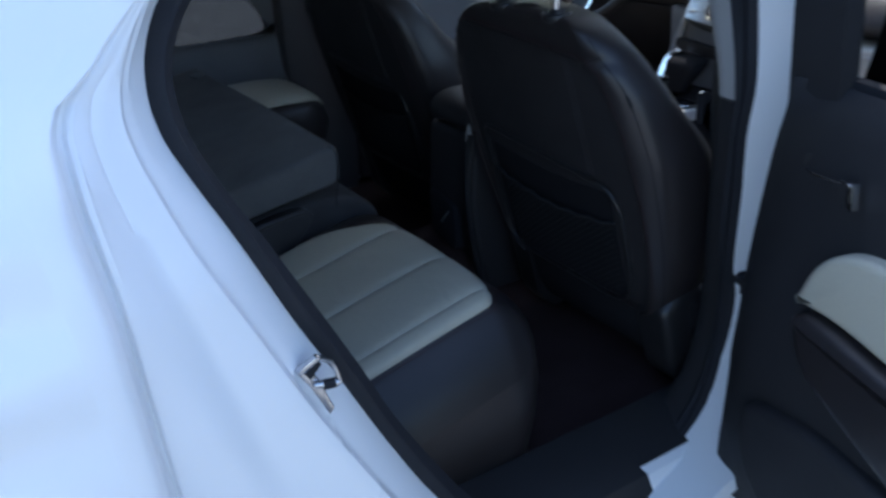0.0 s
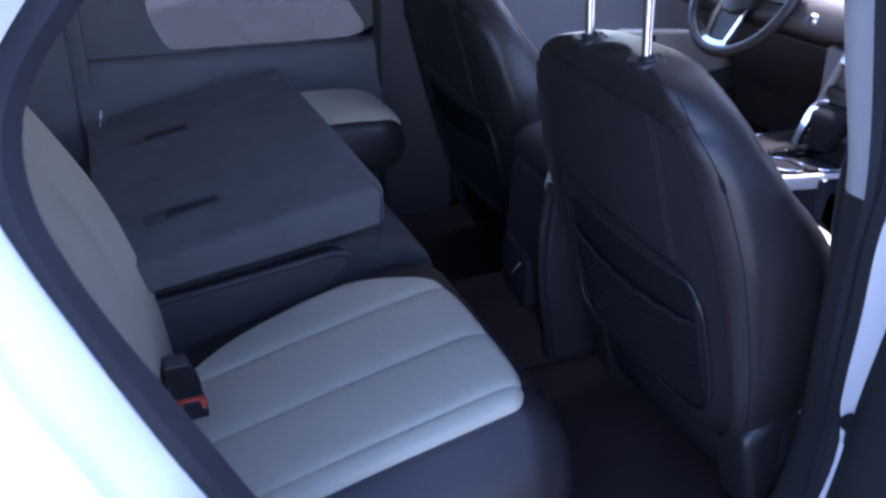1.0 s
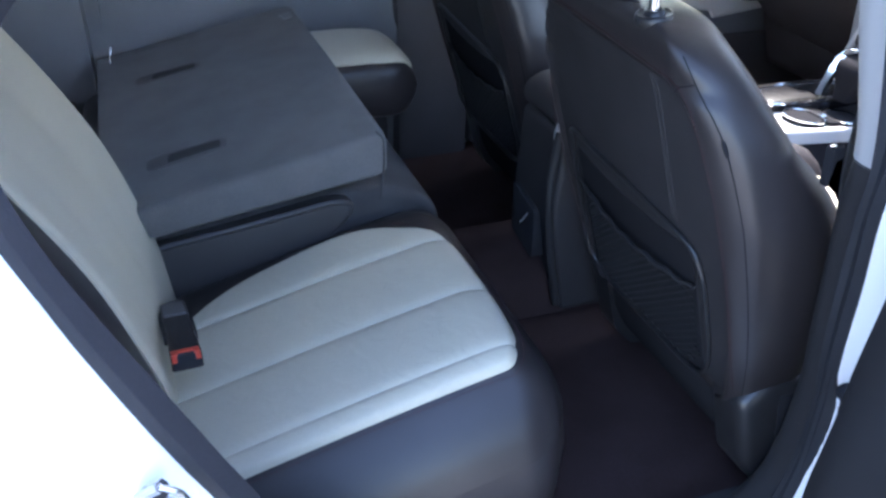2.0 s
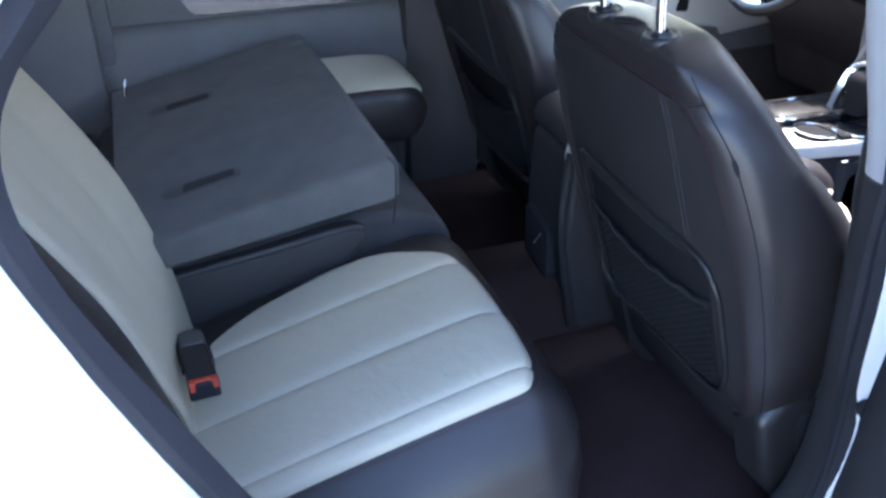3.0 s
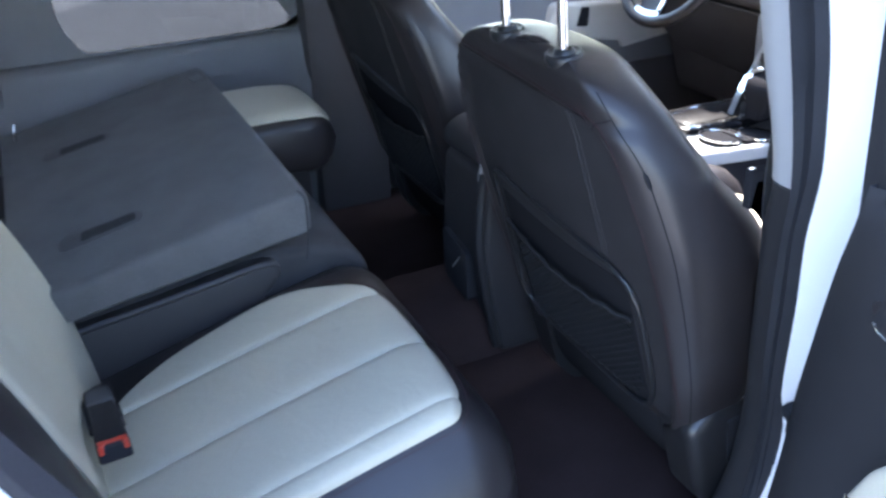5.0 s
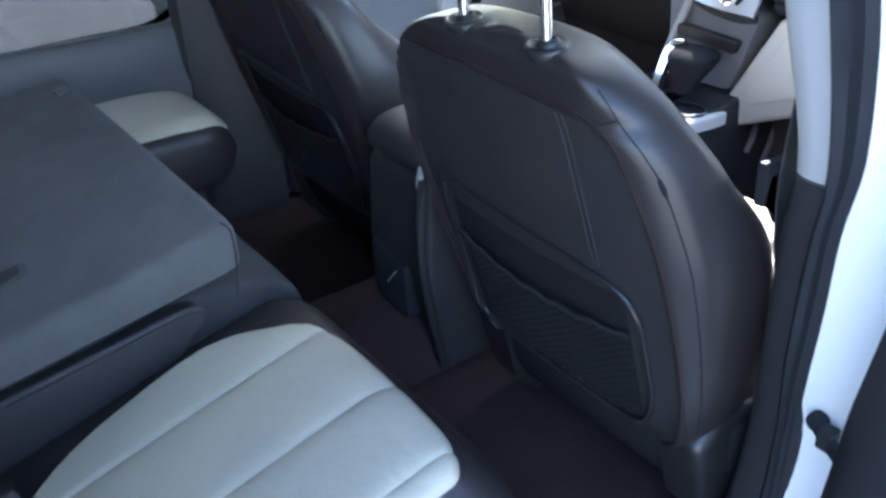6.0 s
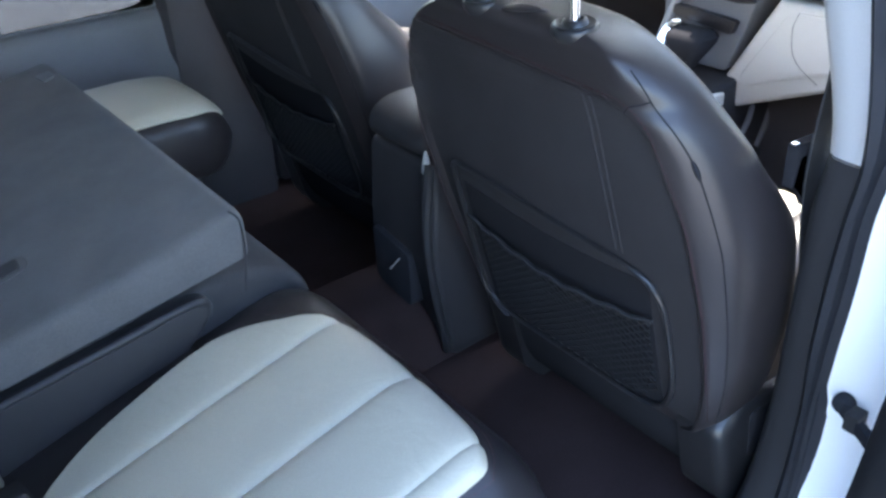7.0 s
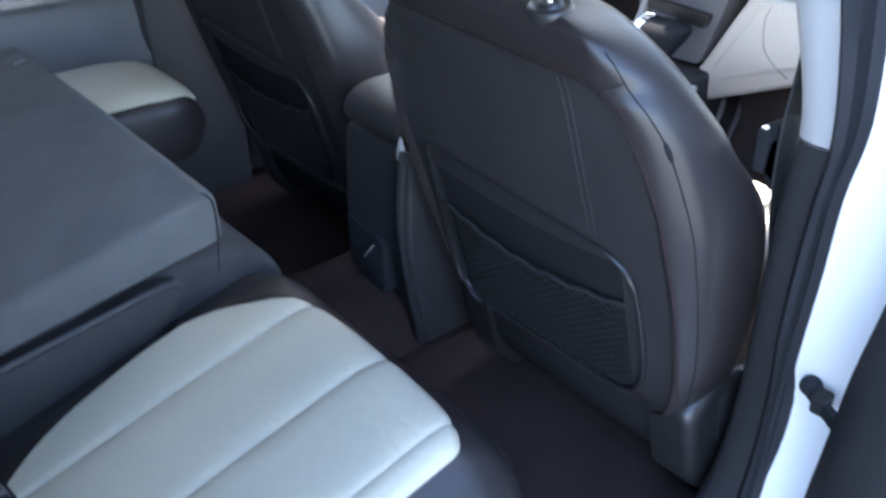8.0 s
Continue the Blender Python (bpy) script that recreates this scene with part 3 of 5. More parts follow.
# window frame and tinted pane
frame_pts = [dp(0.02, 1.46, -0.01), dp(0.10, 1.49, -0.07), dp(0.75, 1.50, -0.14), dp(0.87, 1.40, -0.11), dp(0.92, 1.20, -0.05), dp(0.88, 1.05, 0.0)]
dpart("window_frame", strip(smooth_path(frame_pts, 6), DU, 0.05, 0.035), PLASTIC, "black window frame")
dpart("window_frame_upright", strip([dp(0.036, 1.02, 0.012), dp(0.012, 1.25, 0.012), dp(-0.001, 1.47, 0.0)], DU, 0.10, 0.03), PLASTIC)
pane = dpart("window_pane", sheet(lambda w, u: dp(u, w, -0.03 - 0.25 * max(0, w - 1.05)), span(1.04, 1.46, 4), span(0.06, 0.86, 4), 0.004), DOOR_TINT, "dark tinted window pane")
dpart("belt_weatherstrip", strip([dp(0.05, 1.062, -0.005), dp(0.4, 1.062, -0.005), dp(0.87, 1.062, -0.005)], DN, 0.02, 0.02), RUBBER)
# handle in its recess
dpart("handle_recess", prism(rounded([(0.060, 0.975), (0.20, 0.975), (0.205, 0.915), (0.15, 0.90), (0.07, 0.935)], 0.02), lambda a, b, c: dp(a, b, c), 0.045, 0.0535, 0.004), DARK, "dark handle recess")
hp = [dp(0.083, 0.957, 0.062), dp(0.10, 0.957, 0.068), dp(0.14, 0.961, 0.072), dp(0.158, 0.962, 0.070)]
handle = dpart("door_handle", tube(smooth_path(hp, 5), 0.0019, 8), CHROME, "chrome inner door handle")
dpart("door_handle_grip", prism(rounded([(0.1735, 0.967), (0.1825, 0.969), (0.1870, 0.934), (0.1785, 0.934)], 0.002), dp, 0.062, 0.075, 0.002), CHROME, "chrome handle grip", handle)
dpart("door_handle_lip", tube([dp(0.161, 0.968, 0.072), dp(0.170, 0.968, 0.074), dp(0.177, 0.968, 0.075)], 0.0016, 8), CHROME, "chrome handle lip", handle)
dpart("door_handle_insert", prism(rounded([(0.150, 0.962), (0.174, 0.967), (0.179, 0.934), (0.165, 0.934)], 0.004), dp, 0.060, 0.0715, 0.002), PLASTIC, "", handle)
# cream armrest pad, rising away from the hinge
PAD = rounded([(0.118, 0.772), (0.150, 0.845), (0.195, 0.880), (0.26, 0.89), (0.60, 0.86), (0.72, 0.78), (0.62, 0.72), (0.27, 0.770), (0.20, 0.778)], [0.006, 0.03, 0.04, 0.05, 0.05, 0.05, 0.05, 0.06, 0.05])
dpart("armrest_pad", prism(PAD, dp, 0.05, 0.085, 0.012, 3), CREAM, "cream leather armrest pad")
dpart("armrest", prism(rounded([(0.125, 0.768), (0.20, 0.772), (0.62, 0.72), (0.74, 0.74), (0.72, 0.62), (0.40, 0.60), (0.17, 0.68)], 0.04), dp, 0.05, 0.105, 0.02, 3), DARK, "dark armrest body")
dpart("door_pocket", prism(rounded([(0.05, 0.56), (0.20, 0.60), (0.70, 0.60), (0.78, 0.40), (0.15, 0.38), (0.06, 0.45)], 0.04), dp, 0.05, 0.10, 0.015, 3), PLASTIC, "dark plastic map pocket")
dpart("panel_crease", tube(smooth_path([dp(0.035, 0.60, 0.072), dp(0.05, 0.54, 0.072), dp(0.08, 0.49, 0.071), dp(0.10, 0.44, 0.068), dp(0.105, 0.38, 0.06)], 6), 0.004, 6), PLASTIC)

# door check strap on the pillar
check = thing("door_check_strap", "black door check strap on the white pillar", "door check", (0.095, -0.768, 0.675))
cin = Matrix.Translation((-0.04, 0.79, -0.72))
for nm, bm, mt in (
    ("strap", strip(smooth_path([(0.030, -0.800, 0.743), (0.022, -0.815, 0.741), (0.010, -0.838, 0.738), (-0.002, -0.862, 0.733), (-0.020, -0.905, 0.722)], 5), (0, 0, 1), 0.016, 0.010), RUBBER),
    ("knob", loft([[(0.045 - d, -0.795 + r * math.cos(a), 0.744 + r * math.sin(a)) for a in span(0, 2 * math.pi * 19 / 20, 19)] for r, d in ((0.0115, 0.0), (0.0125, 0.008), (0.0115, 0.015), (0.008, 0.019), (0.002, 0.0205))]), RUBBER),
    ("collar", box(0.012, 0.036, -0.826, -0.808, 0.728, 0.753, 0.004), PLASTIC)):
    o = part(nm, bm, mt, check)
    o.data.transform(cin)

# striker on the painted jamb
striker = thing("door_striker", "zinc plated door striker on white jamb", "striker", tuple(pull_to_eye((-0.698, -0.808, 0.860))))
TL, LL, BL, RL = (-0.006, -0.017, 0.018), (-0.026, -0.006, 0.000), (-0.008, -0.006, -0.024), (0.018, -0.017, -0.023)
for nm, bm, mt in (
    ("catch_bar", tube(smooth_path([TL, (0.010, -0.018, 0.006), RL], 4), 0.0032, 8), STEEL),
    ("leg", tube([LL, TL], 0.0052, 10), STEEL),
    ("leg", tube([BL, RL], 0.0048, 10), STEEL),
    ("roller", tube([(0.0, -0.012, -0.0235), (0.013, -0.0155, -0.023)], 0.0062, 12), RUBBER),
    ("cushion_block", prism(rounded([(-0.020, -0.002), (-0.004, 0.012), (0.001, 0.004), (-0.015, -0.012)], 0.002), lambda a, b, c: (a, c, b), 0.0, -0.012, 0.001), RUBBER),
    ("base_plate", prism(rounded([(-0.029, 0.000), (-0.020, 0.004), (-0.002, -0.018), (0.014, -0.066), (0.007, -0.073), (-0.012, -0.028)], 0.003), lambda a, b, c: (a, c, b), 0.008, -0.004, 0.0015), STEEL)):
    o = part(nm, bm, mt, striker)
    o.data.transform(Matrix.Scale(0.912, 4))


# ---------------------------------------------------------------- rear seat, near side
seat = thing("rear_seat", "upright rear seat with cream leather inserts and dark bolsters", "car seat", (-0.5, -0.38, 0.39))
sin_ = Matrix.Translation((0.5, 0.38, -0.39))


def spart(name, bm, mat, label=""):
    o = part(name, bm, mat, seat, label)
    o.data.transform(sin_)
    return o


def inside(x, y, x0, x1, y0, y1, r):
    """Distance inwards from the border of a rounded rectangle."""
    cx, cy, hx, hy = (x0 + x1) / 2, (y0 + y1) / 2, (x1 - x0) / 2 - r, (y1 - y0) / 2 - r
    dx, dy = abs(x - cx) - hx, abs(y - cy) - hy
    return r - (math.hypot(max(dx, 0), max(dy, 0)) + min(max(dx, dy), 0))


def cushion_z(x, y):
    z = 0.711 + 0.235 * (x + 0.27)
    z += 0.005 * math.sin(math.pi * min(1, max(0, (-x - 0.20) / 0.55)))
    d = min(inside(x, y, -1.3, -0.212, -0.655, 0.4, 0.085), 0.10)
    k = (0.10 - d) / 0.10
    z -= 0.10 * (1 - math.sqrt(max(0.0, 1 - min(1, k) ** 2)))
    far = max(0, y + 0.16) / 0.07
    roll = max(0.0, -0.545 - y)
    return z - 0.02 * min(1, far) ** 2 - 0.34 * roll


# outline rings: the upper skin in cross rows, closed by a skirt
xs = span(-0.86, -0.30, 14) + span(-0.29, -0.214, 12)
ys = [-0.6535] + span(-0.645, -0.56, 10) + span(-0.54, -0.09, 16)


def base_fn(x, y):
    # pulls the outer corner round in plan
    cx, cy, r = -0.297, -0.57, 0.085
    if x > cx and y < cy:
        dx, dy = (x - cx) / r, (y - cy) / r
        m = max(abs(dx), abs(dy))
        ln = math.hypot(dx, dy)
        if ln > 0:
            x, y = cx + dx / ln * m * r, cy + dy / ln * m * r
    return (x, y, cushion_z(x, y) - 0.006)


cb = sheet(base_fn, xs, ys)
# skirt down the front and near side
border = [base_fn(xs[0], ys[0])] + [base_fn(x, ys[0]) for x in xs[1:]] + [base_fn(xs[-1], y) for y in ys[1:]]
cen = Vector((-0.5, -0.3, 0))
skirt = []
for dz, off in ((0, 0.0), (0.05, 0.006), (0.12, 0.002), (0.20, -0.012), (0.30, -0.03)):
    row = []
    for p in border:
        dv = (Vector((p[0], p[1], 0)) - cen).normalized()
        row.append((p[0] + dv.x * off, p[1] + dv.y * off, (p[2] - dz) if dz < 0.25 else 0.39))
    skirt.append(row)
loft(skirt, closed=False, caps=False, bm=cb)
spart("cushion", cb, DARK, "dark leather cushion bolster")

# cream insert with its seams
S_NEAR, S_C, S_B, S_A, S_FAR = -0.579, -0.545, -0.403, -0.248, -0.112


def far_edge(x):
    return lerp([(-0.76, -0.30), (-0.70, -0.238), (-0.668, -0.207), (-0.613, -0.177), (-0.572, -0.164), (-0.531, -0.156), (-0.484, -0.147), (-0.438, -0.142), (-0.30, -0.142)], x)


def front_edge(y):
    return lerp([(-0.60, -0.335), (-0.592, -0.308), (-0.578, -0.287), (-0.552, -0.269), (-0.50, -0.256), (-0.40, -0.248), (-0.32, -0.248), (-0.26, -0.255), (-0.22, -0.267), (-0.172, -0.316), (-0.137, -0.356), (-0.12, -0.395), (-0.11, -0.43)], y)


def seam_cols(edges):
    cols = []
    for a, b in zip(edges, edges[1:]):
        for t in (0.0, 0.012, 0.03, 0.06, 0.12, 0.25, 0.4, 0.55, 0.7, 0.82, 0.9, 0.95, 0.975, 0.99):
            cols.append(a + (b - a) * t)
    return cols + [edges[-1]]


def puff(v, edges, depth=0.0065, width=0.016):
    d = min(abs(v - e) for e in edges)
    return depth * (1 - math.exp(-d / width * 2.2)) - depth


INS = [S_NEAR, S_C, S_B, S_A, S_FAR]


def insert_fn(u, v):
    xf = front_edge(v)
    x = -0.80 + (xf + 0.80) * u
    fe = far_edge(x)
    y = v
    if v > S_A:
        y = S_A + (v - S_A) * (fe - S_A) / (S_FAR - S_A)
    lip = 0.013 * max(0, (u - 0.97) / 0.03) ** 2 + 0.013 * max(0, (v - S_FAR + 0.006) / 0.006) ** 2 + 0.013 * max(0, (S_NEAR + 0.006 - v) / 0.006) ** 2
    return (x, y, cushion_z(x, y) + 0.004 + puff(v, INS[1:4]) - lip)


us = span(0, 0.9, 26) + span(0.91, 1.0, 14)
spart("cushion_insert", sheet(insert_fn, us, seam_cols(INS)), CREAM, "cream leather cushion insert with long seams")
# red stitching on the dark leather along the rim of the insert
rim = [Vector((x, S_NEAR - 0.006, cushion_z(x, S_NEAR - 0.006) - 0.005)) for x in span(-0.74, -0.33, 20)]
rim += [Vector((front_edge(y) + 0.007, y - 0.002, cushion_z(front_edge(y) + 0.007, y - 0.002) - 0.005)) for y in span(-0.585, -0.15, 24)]
rb = bmesh.new()
for p, q in zip(rim, rim[1:]):
    nn = max(1, int((q - p).length / 0.0062))
    for k in range(nn):
        tube([p.lerp(q, (k + 0.1) / nn), p.lerp(q, (k + 0.62) / nn)], 0.0008, 4, bm=rb)
spart("stitching", rb, THREAD, "red stitching")

# backrest
BACK = [(0.58, -0.705), (0.64, -0.712), (0.70, -0.720), (0.79, -0.742), (0.89, -0.774), (1.00, -0.828), (1.07, -0.870), (1.16, -0.925), (1.25, -0.975)]


def back_x(z, y):
    c = min(1.0, ((y + 0.34) / 0.24) ** 2)
    return lerp(BACK, z) - 0.024 * (1 - c)


def back_fn(k, z):
    # cross rows from the inner flank round the front to the outer flank
    ys_ = [(-0.105, -0.16), (-0.100, -0.10), (-0.100, -0.03), (-0.106, -0.012), (-0.125, -0.001), (-0.20, 0.0), (-0.30, 0.0), (-0.40, 0.0), (-0.50, 0.0), (-0.58, 0.006), (-0.63, 0.002), (-0.655, -0.02), (-0.665, -0.06), (-0.665, -0.16)]
    y, off = ys_[k]
    top = max(0.0, (z - 1.19) / 0.06) ** 2 * 0.04
    return (back_x(z, y) + off - top, y, z)


spart("backrest", loft([[back_fn(k, z) for k in range(14)] for z in span(0.56, 1.25, 30)]), DARK, "dark leather backrest bolster")


def bi_fn(z, v):
    lo = lerp([(0.60, -0.40), (0.66, -0.46), (0.72, -0.50), (0.80, -0.525), (1.0, -0.53), (1.25, -0.50)], z)
    hi = lerp([(0.60, -0.115), (0.8, -0.104), (1.25, -0.104)], z)
    y = lo + (hi - lo) * v
    x = back_x(z, y) + 0.005 + 0.95 * puff(v * 0.42, [0.14, 0.28])
    lip = 0.010 * max(0, (v - 0.95) / 0.05) ** 2 + 0.005 * max(0, (0.03 - v) / 0.03) ** 2
    return (x - lip, y, z)


spart("backrest_insert", sheet(bi_fn, span(0.60, 1.22, 30), span(0, 0.9, 26) + span(0.91, 1, 8), 0.005), CREAM, "cream leather backrest insert")

# buckle of the near seat
buckle = thing("seat_belt_buckle", "black seat belt buckle with red release button", "seat belt", (-0.703, -0.375, 0.690))
bdir = Vector((0.05, -1.0, 0.20)).normalized()
bside = bdir.cross(Vector((0, 0, 1))).normalized()
bup = bside.cross(bdir)


def bp_(a, b, c):
    return bside * b * 0.74 + bup * c + bdir * a


part("stalk", strip([bp_(-0.215, 0, -0.030), bp_(-0.16, 0, -0.012), bp_(-0.10, 0, -0.002), bp_(0.0, 0, 0.004)], bside, 0.046, 0.014), PLASTIC, buckle)
housing = part("housing", prism(rounded([(-0.105, -0.023), (0.075, -0.028), (0.075, 0.028), (-0.105, 0.023)], 0.008), bp_, -0.010, 0.014, 0.005, 3), PLASTIC, buckle)
part("end_cap", prism(rounded([(-0.112, -0.024), (-0.058, -0.026), (-0.058, 0.026), (-0.112, 0.024)], 0.009), bp_, -0.008, 0.0165, 0.006, 3), SLOT, housing, "dark grey plastic end cap")
part("tongue_slot", prism(rounded([(0.0705, -0.024), (0.077, -0.024), (0.077, 0.024), (0.0705, 0.024)], 0.001), bp_, -0.008, 0.011, 0.001), RUBBER, housing)
part("release_button", prism([(0.063, -0.025), (0.0785, -0.025), (0.0785, -0.017), (0.0715, -0.013), (0.0715, 0.013), (0.0785, 0.017), (0.0785, 0.025), (0.063, 0.025)], bp_, 0.004, 0.0160, 0.001), RED, housing, "red release button")


# ---------------------------------------------------------------- folded rear seatback
fold = thing("folded_rear_seat", "folded rear seatback with charcoal carpet and two slots", "car seat", (-0.55, 0.24, 0.39))
fin = Matrix.Translation((0.55, -0.24, -0.39))


def fpart(name, bm, mat, label="", parent=None):
    o = part(name, bm, mat, parent or fold, label)
    o.data.transform(fin)
    return o


F0, F1, FX0, FX1 = -0.143, 0.685, -0.79, -0.337


def fold_top(x):
    return 0.862 + 0.20 * (x + 0.346)


def fold_fn(x, k):
    t = fold_top(x)
    end = max(0, (x - (FX1 - 0.016)) / 0.016)
    dr = 0.009 * (1 - math.sqrt(max(0, 1 - end * end)))
    low = 0.772 + 0.15 * (x + 0.404)
    side = [(F0 + 0.05, low - 0.004), (F0 + 0.010, low), (F0 - 0.004, low + 0.010), (F0 - 0.005, t - 0.014), (F0 - 0.003, t - 0.006), (F0 + 0.003, t - 0.0015), (F0 + 0.012, t)]
    far = [(F1 - 0.045, t), (F1 - 0.018, t - 0.003), (F1 - 0.004, t - 0.012), (F1, t - 0.035), (F1, low)]
    mid = [(F0 + 0.03 + (F1 - F0 - 0.075) * i / 14, t + 0.003 * math.sin(math.pi * i / 14)) for i in range(1, 14)]
    y, z = (side + mid + far)[k]
    return (x, y, z - (dr if z > low + 0.04 else -dr * 0.8))


fx = span(FX0, FX1 - 0.016, 12) + span(FX1 - 0.0145, FX1, 8)
n_f = 7 + 13 + 5
fpart("seatback", loft([[fold_fn(x, k) for k in range(n_f)] for x in fx]), FELT, "charcoal carpeted seatback")
for sy in (0.001, 0.426):
    def slot_at(a, b, c, sy=sy):
        return (a, sy + b, fold_top(a) + c)
    slot = fpart("anchor_slot", prism(rounded([(-0.716, -0.027), (-0.580, -0.024), (-0.576, 0.020), (-0.712, 0.025)], 0.020), slot_at, -0.01, 0.0030, 0.003), SLOT, "charcoal plastic anchor slot")
    # raised darker piece: the shade in the slot's hollow is put into colour
    fpart("slot_dark", prism(rounded([(-0.680, -0.018), (-0.590, -0.016), (-0.588, 0.012), (-0.676, 0.014)], 0.006), slot_at, 0.002, 0.0045, 0.001), CHAR, "", slot)
fpart("latch", prism(rounded([(-0.375, 0.555), (-0.352, 0.56), (-0.352, 0.60), (-0.38, 0.60)], 0.006), lambda a, b, c: (a, b, fold_top(a) + c), -0.01, 0.004, 0.002), TRIM)
fpart("latch_pin", tube([(-0.760, 0.600, 0.770), (-0.758, 0.604, 0.800), (-0.753, 0.609, 0.815)], 0.0030, 8), STEEL, "bare steel latch pin")
fpart("release_cord", tube(smooth_path([(-0.352, -0.140, 0.862), (-0.343, -0.150, 0.850), (-0.343, -0.154, 0.815), (-0.346, -0.150, 0.775), (-0.350, -0.148, 0.742)], 5), 0.0013, 6), PLASTIC, "thin dark release cord")
# seat cushion beneath, dark, with a hard side panel
fpart("cushion", prism(rounded([(-0.84, 0.44), (-0.84, 0.70), (-0.42, 0.742), (-0.31, 0.735), (-0.23, 0.70), (-0.215, 0.60), (-0.25, 0.42)], 0.05), lambda a, b, c: (a, c, b), 0.63, -0.095, 0.02, 3), CHAR, "charcoal cloth cushion under the folded back")
cover = fpart("side_cover", prism(rounded([(-0.74, 0.55), (-0.73, 0.697), (-0.60, 0.712), (-0.425, 0.737), (-0.386, 0.729), (-0.392, 0.700), (-0.435, 0.657), (-0.52, 0.55)], [0.01, 0.01, 0.05, 0.03, 0.02, 0.02, 0.04, 0.02]), lambda a, b, c: (a, c, b), -0.065, -0.117, 0.010, 3), COVER, "dark grey plastic side cover")
fpart("side_cover_ridge", tube(smooth_path([(-0.72, -0.113, 0.693), (-0.60, -0.115, 0.709), (-0.50, -0.116, 0.723), (-0.425, -0.115, 0.732), (-0.396, -0.112, 0.723), (-0.398, -0.111, 0.703)], 6), 0.0065, 10), COVER, "", cover)
# head restraint of the folded seat lying beyond its front edge
HX0, HX1, HY0, HY1 = -0.37, -0.135, 0.265, 0.535


def hr_fn(u, k):
    a = 2 * math.pi * k / 28
    c, s = math.cos(a), math.sin(a)
    y = (HY0 + HY1) / 2 + (HY1 - HY0) / 2 * math.copysign(abs(c) ** 0.45, c) * (1 - 0.35 * max(0, u - 0.6) ** 2 / 0.16)
    z = 0.772 + 0.072 * math.copysign(abs(s) ** 0.5, s) * math.sqrt(max(0.02, 1 - max(0, (u - 0.72) / 0.28) ** 2.4)) - 0.02 * max(0, u - 0.5)
    return (HX0 + (HX1 - HX0) * u, y, z)


hr_us = span(0, 0.7, 7) + span(0.74, 1.0, 9)
rest_body = fpart("head_restraint", loft([[hr_fn(u, k) for k in range(28)] for u in hr_us]), DARK, "dark head restraint with cream face")
fpart("head_restraint_face", sheet(lambda u, k: tuple(Vector(hr_fn(u, k)) + Vector((0.002, 0, 0.005))), hr_us[1:-2], range(2, 12), 0.004), CREAM, "cream leather face", rest_body)

# ---------------------------------------------------------------- front seats
SYC = -0.420
W_TAB = [(0.565, 0.196), (0.575, 0.214), (0.595, 0.226), (0.63, 0.236), (0.75, 0.256), (0.88, 0.262), (0.95, 0.250), (1.00, 0.236), (1.030, 0.221), (1.055, 0.204), (1.078, 0.185), (1.097, 0.160), (1.112, 0.130), (1.121, 0.095), (1.125, 0.05)]
D_TAB = [(0.565, 0.11), (0.575, 0.132), (0.60, 0.165), (0.66, 0.210), (0.78, 0.250), (0.86, 0.245), (0.92, 0.208), (0.97, 0.160), (1.00, 0.138), (1.03, 0.124), (1.06, 0.116), (1.09, 0.106), (1.11, 0.098), (1.12, 0.085), (1.125, 0.06)]
E_NEAR = [(0.59, 0.201), (0.684, 0.212), (0.785, 0.214), (0.853, 0.209), (0.916, 0.202), (0.963, 0.190), (1.014, 0.172), (1.040, 0.155), (1.053, 0.135), (1.059, 0.118)]
E_FAR = [(0.59, 0.200), (0.80, 0.238), (0.90, 0.244), (1.02, 0.242), (1.06, 0.238), (1.085, 0.225)]


def fs_rear(z):
    """The rear face: leaning back, and rolling over at the top."""
    if z > 1.02:
        return lerp([(1.02, -0.0795), (1.062, -0.0935), (1.085, -0.100), (1.105, -0.102), (1.118, -0.096), (1.125, -0.084)], z)
    return 0.196 - 0.27 * z


def half_w(c, z):
    """Half the width at this height; the console side is a little wider."""
    return lerp(W_TAB, z) + (0.026 * min(1, max(0, (z - 0.58) / 0.2)) if c > 0 else 0)


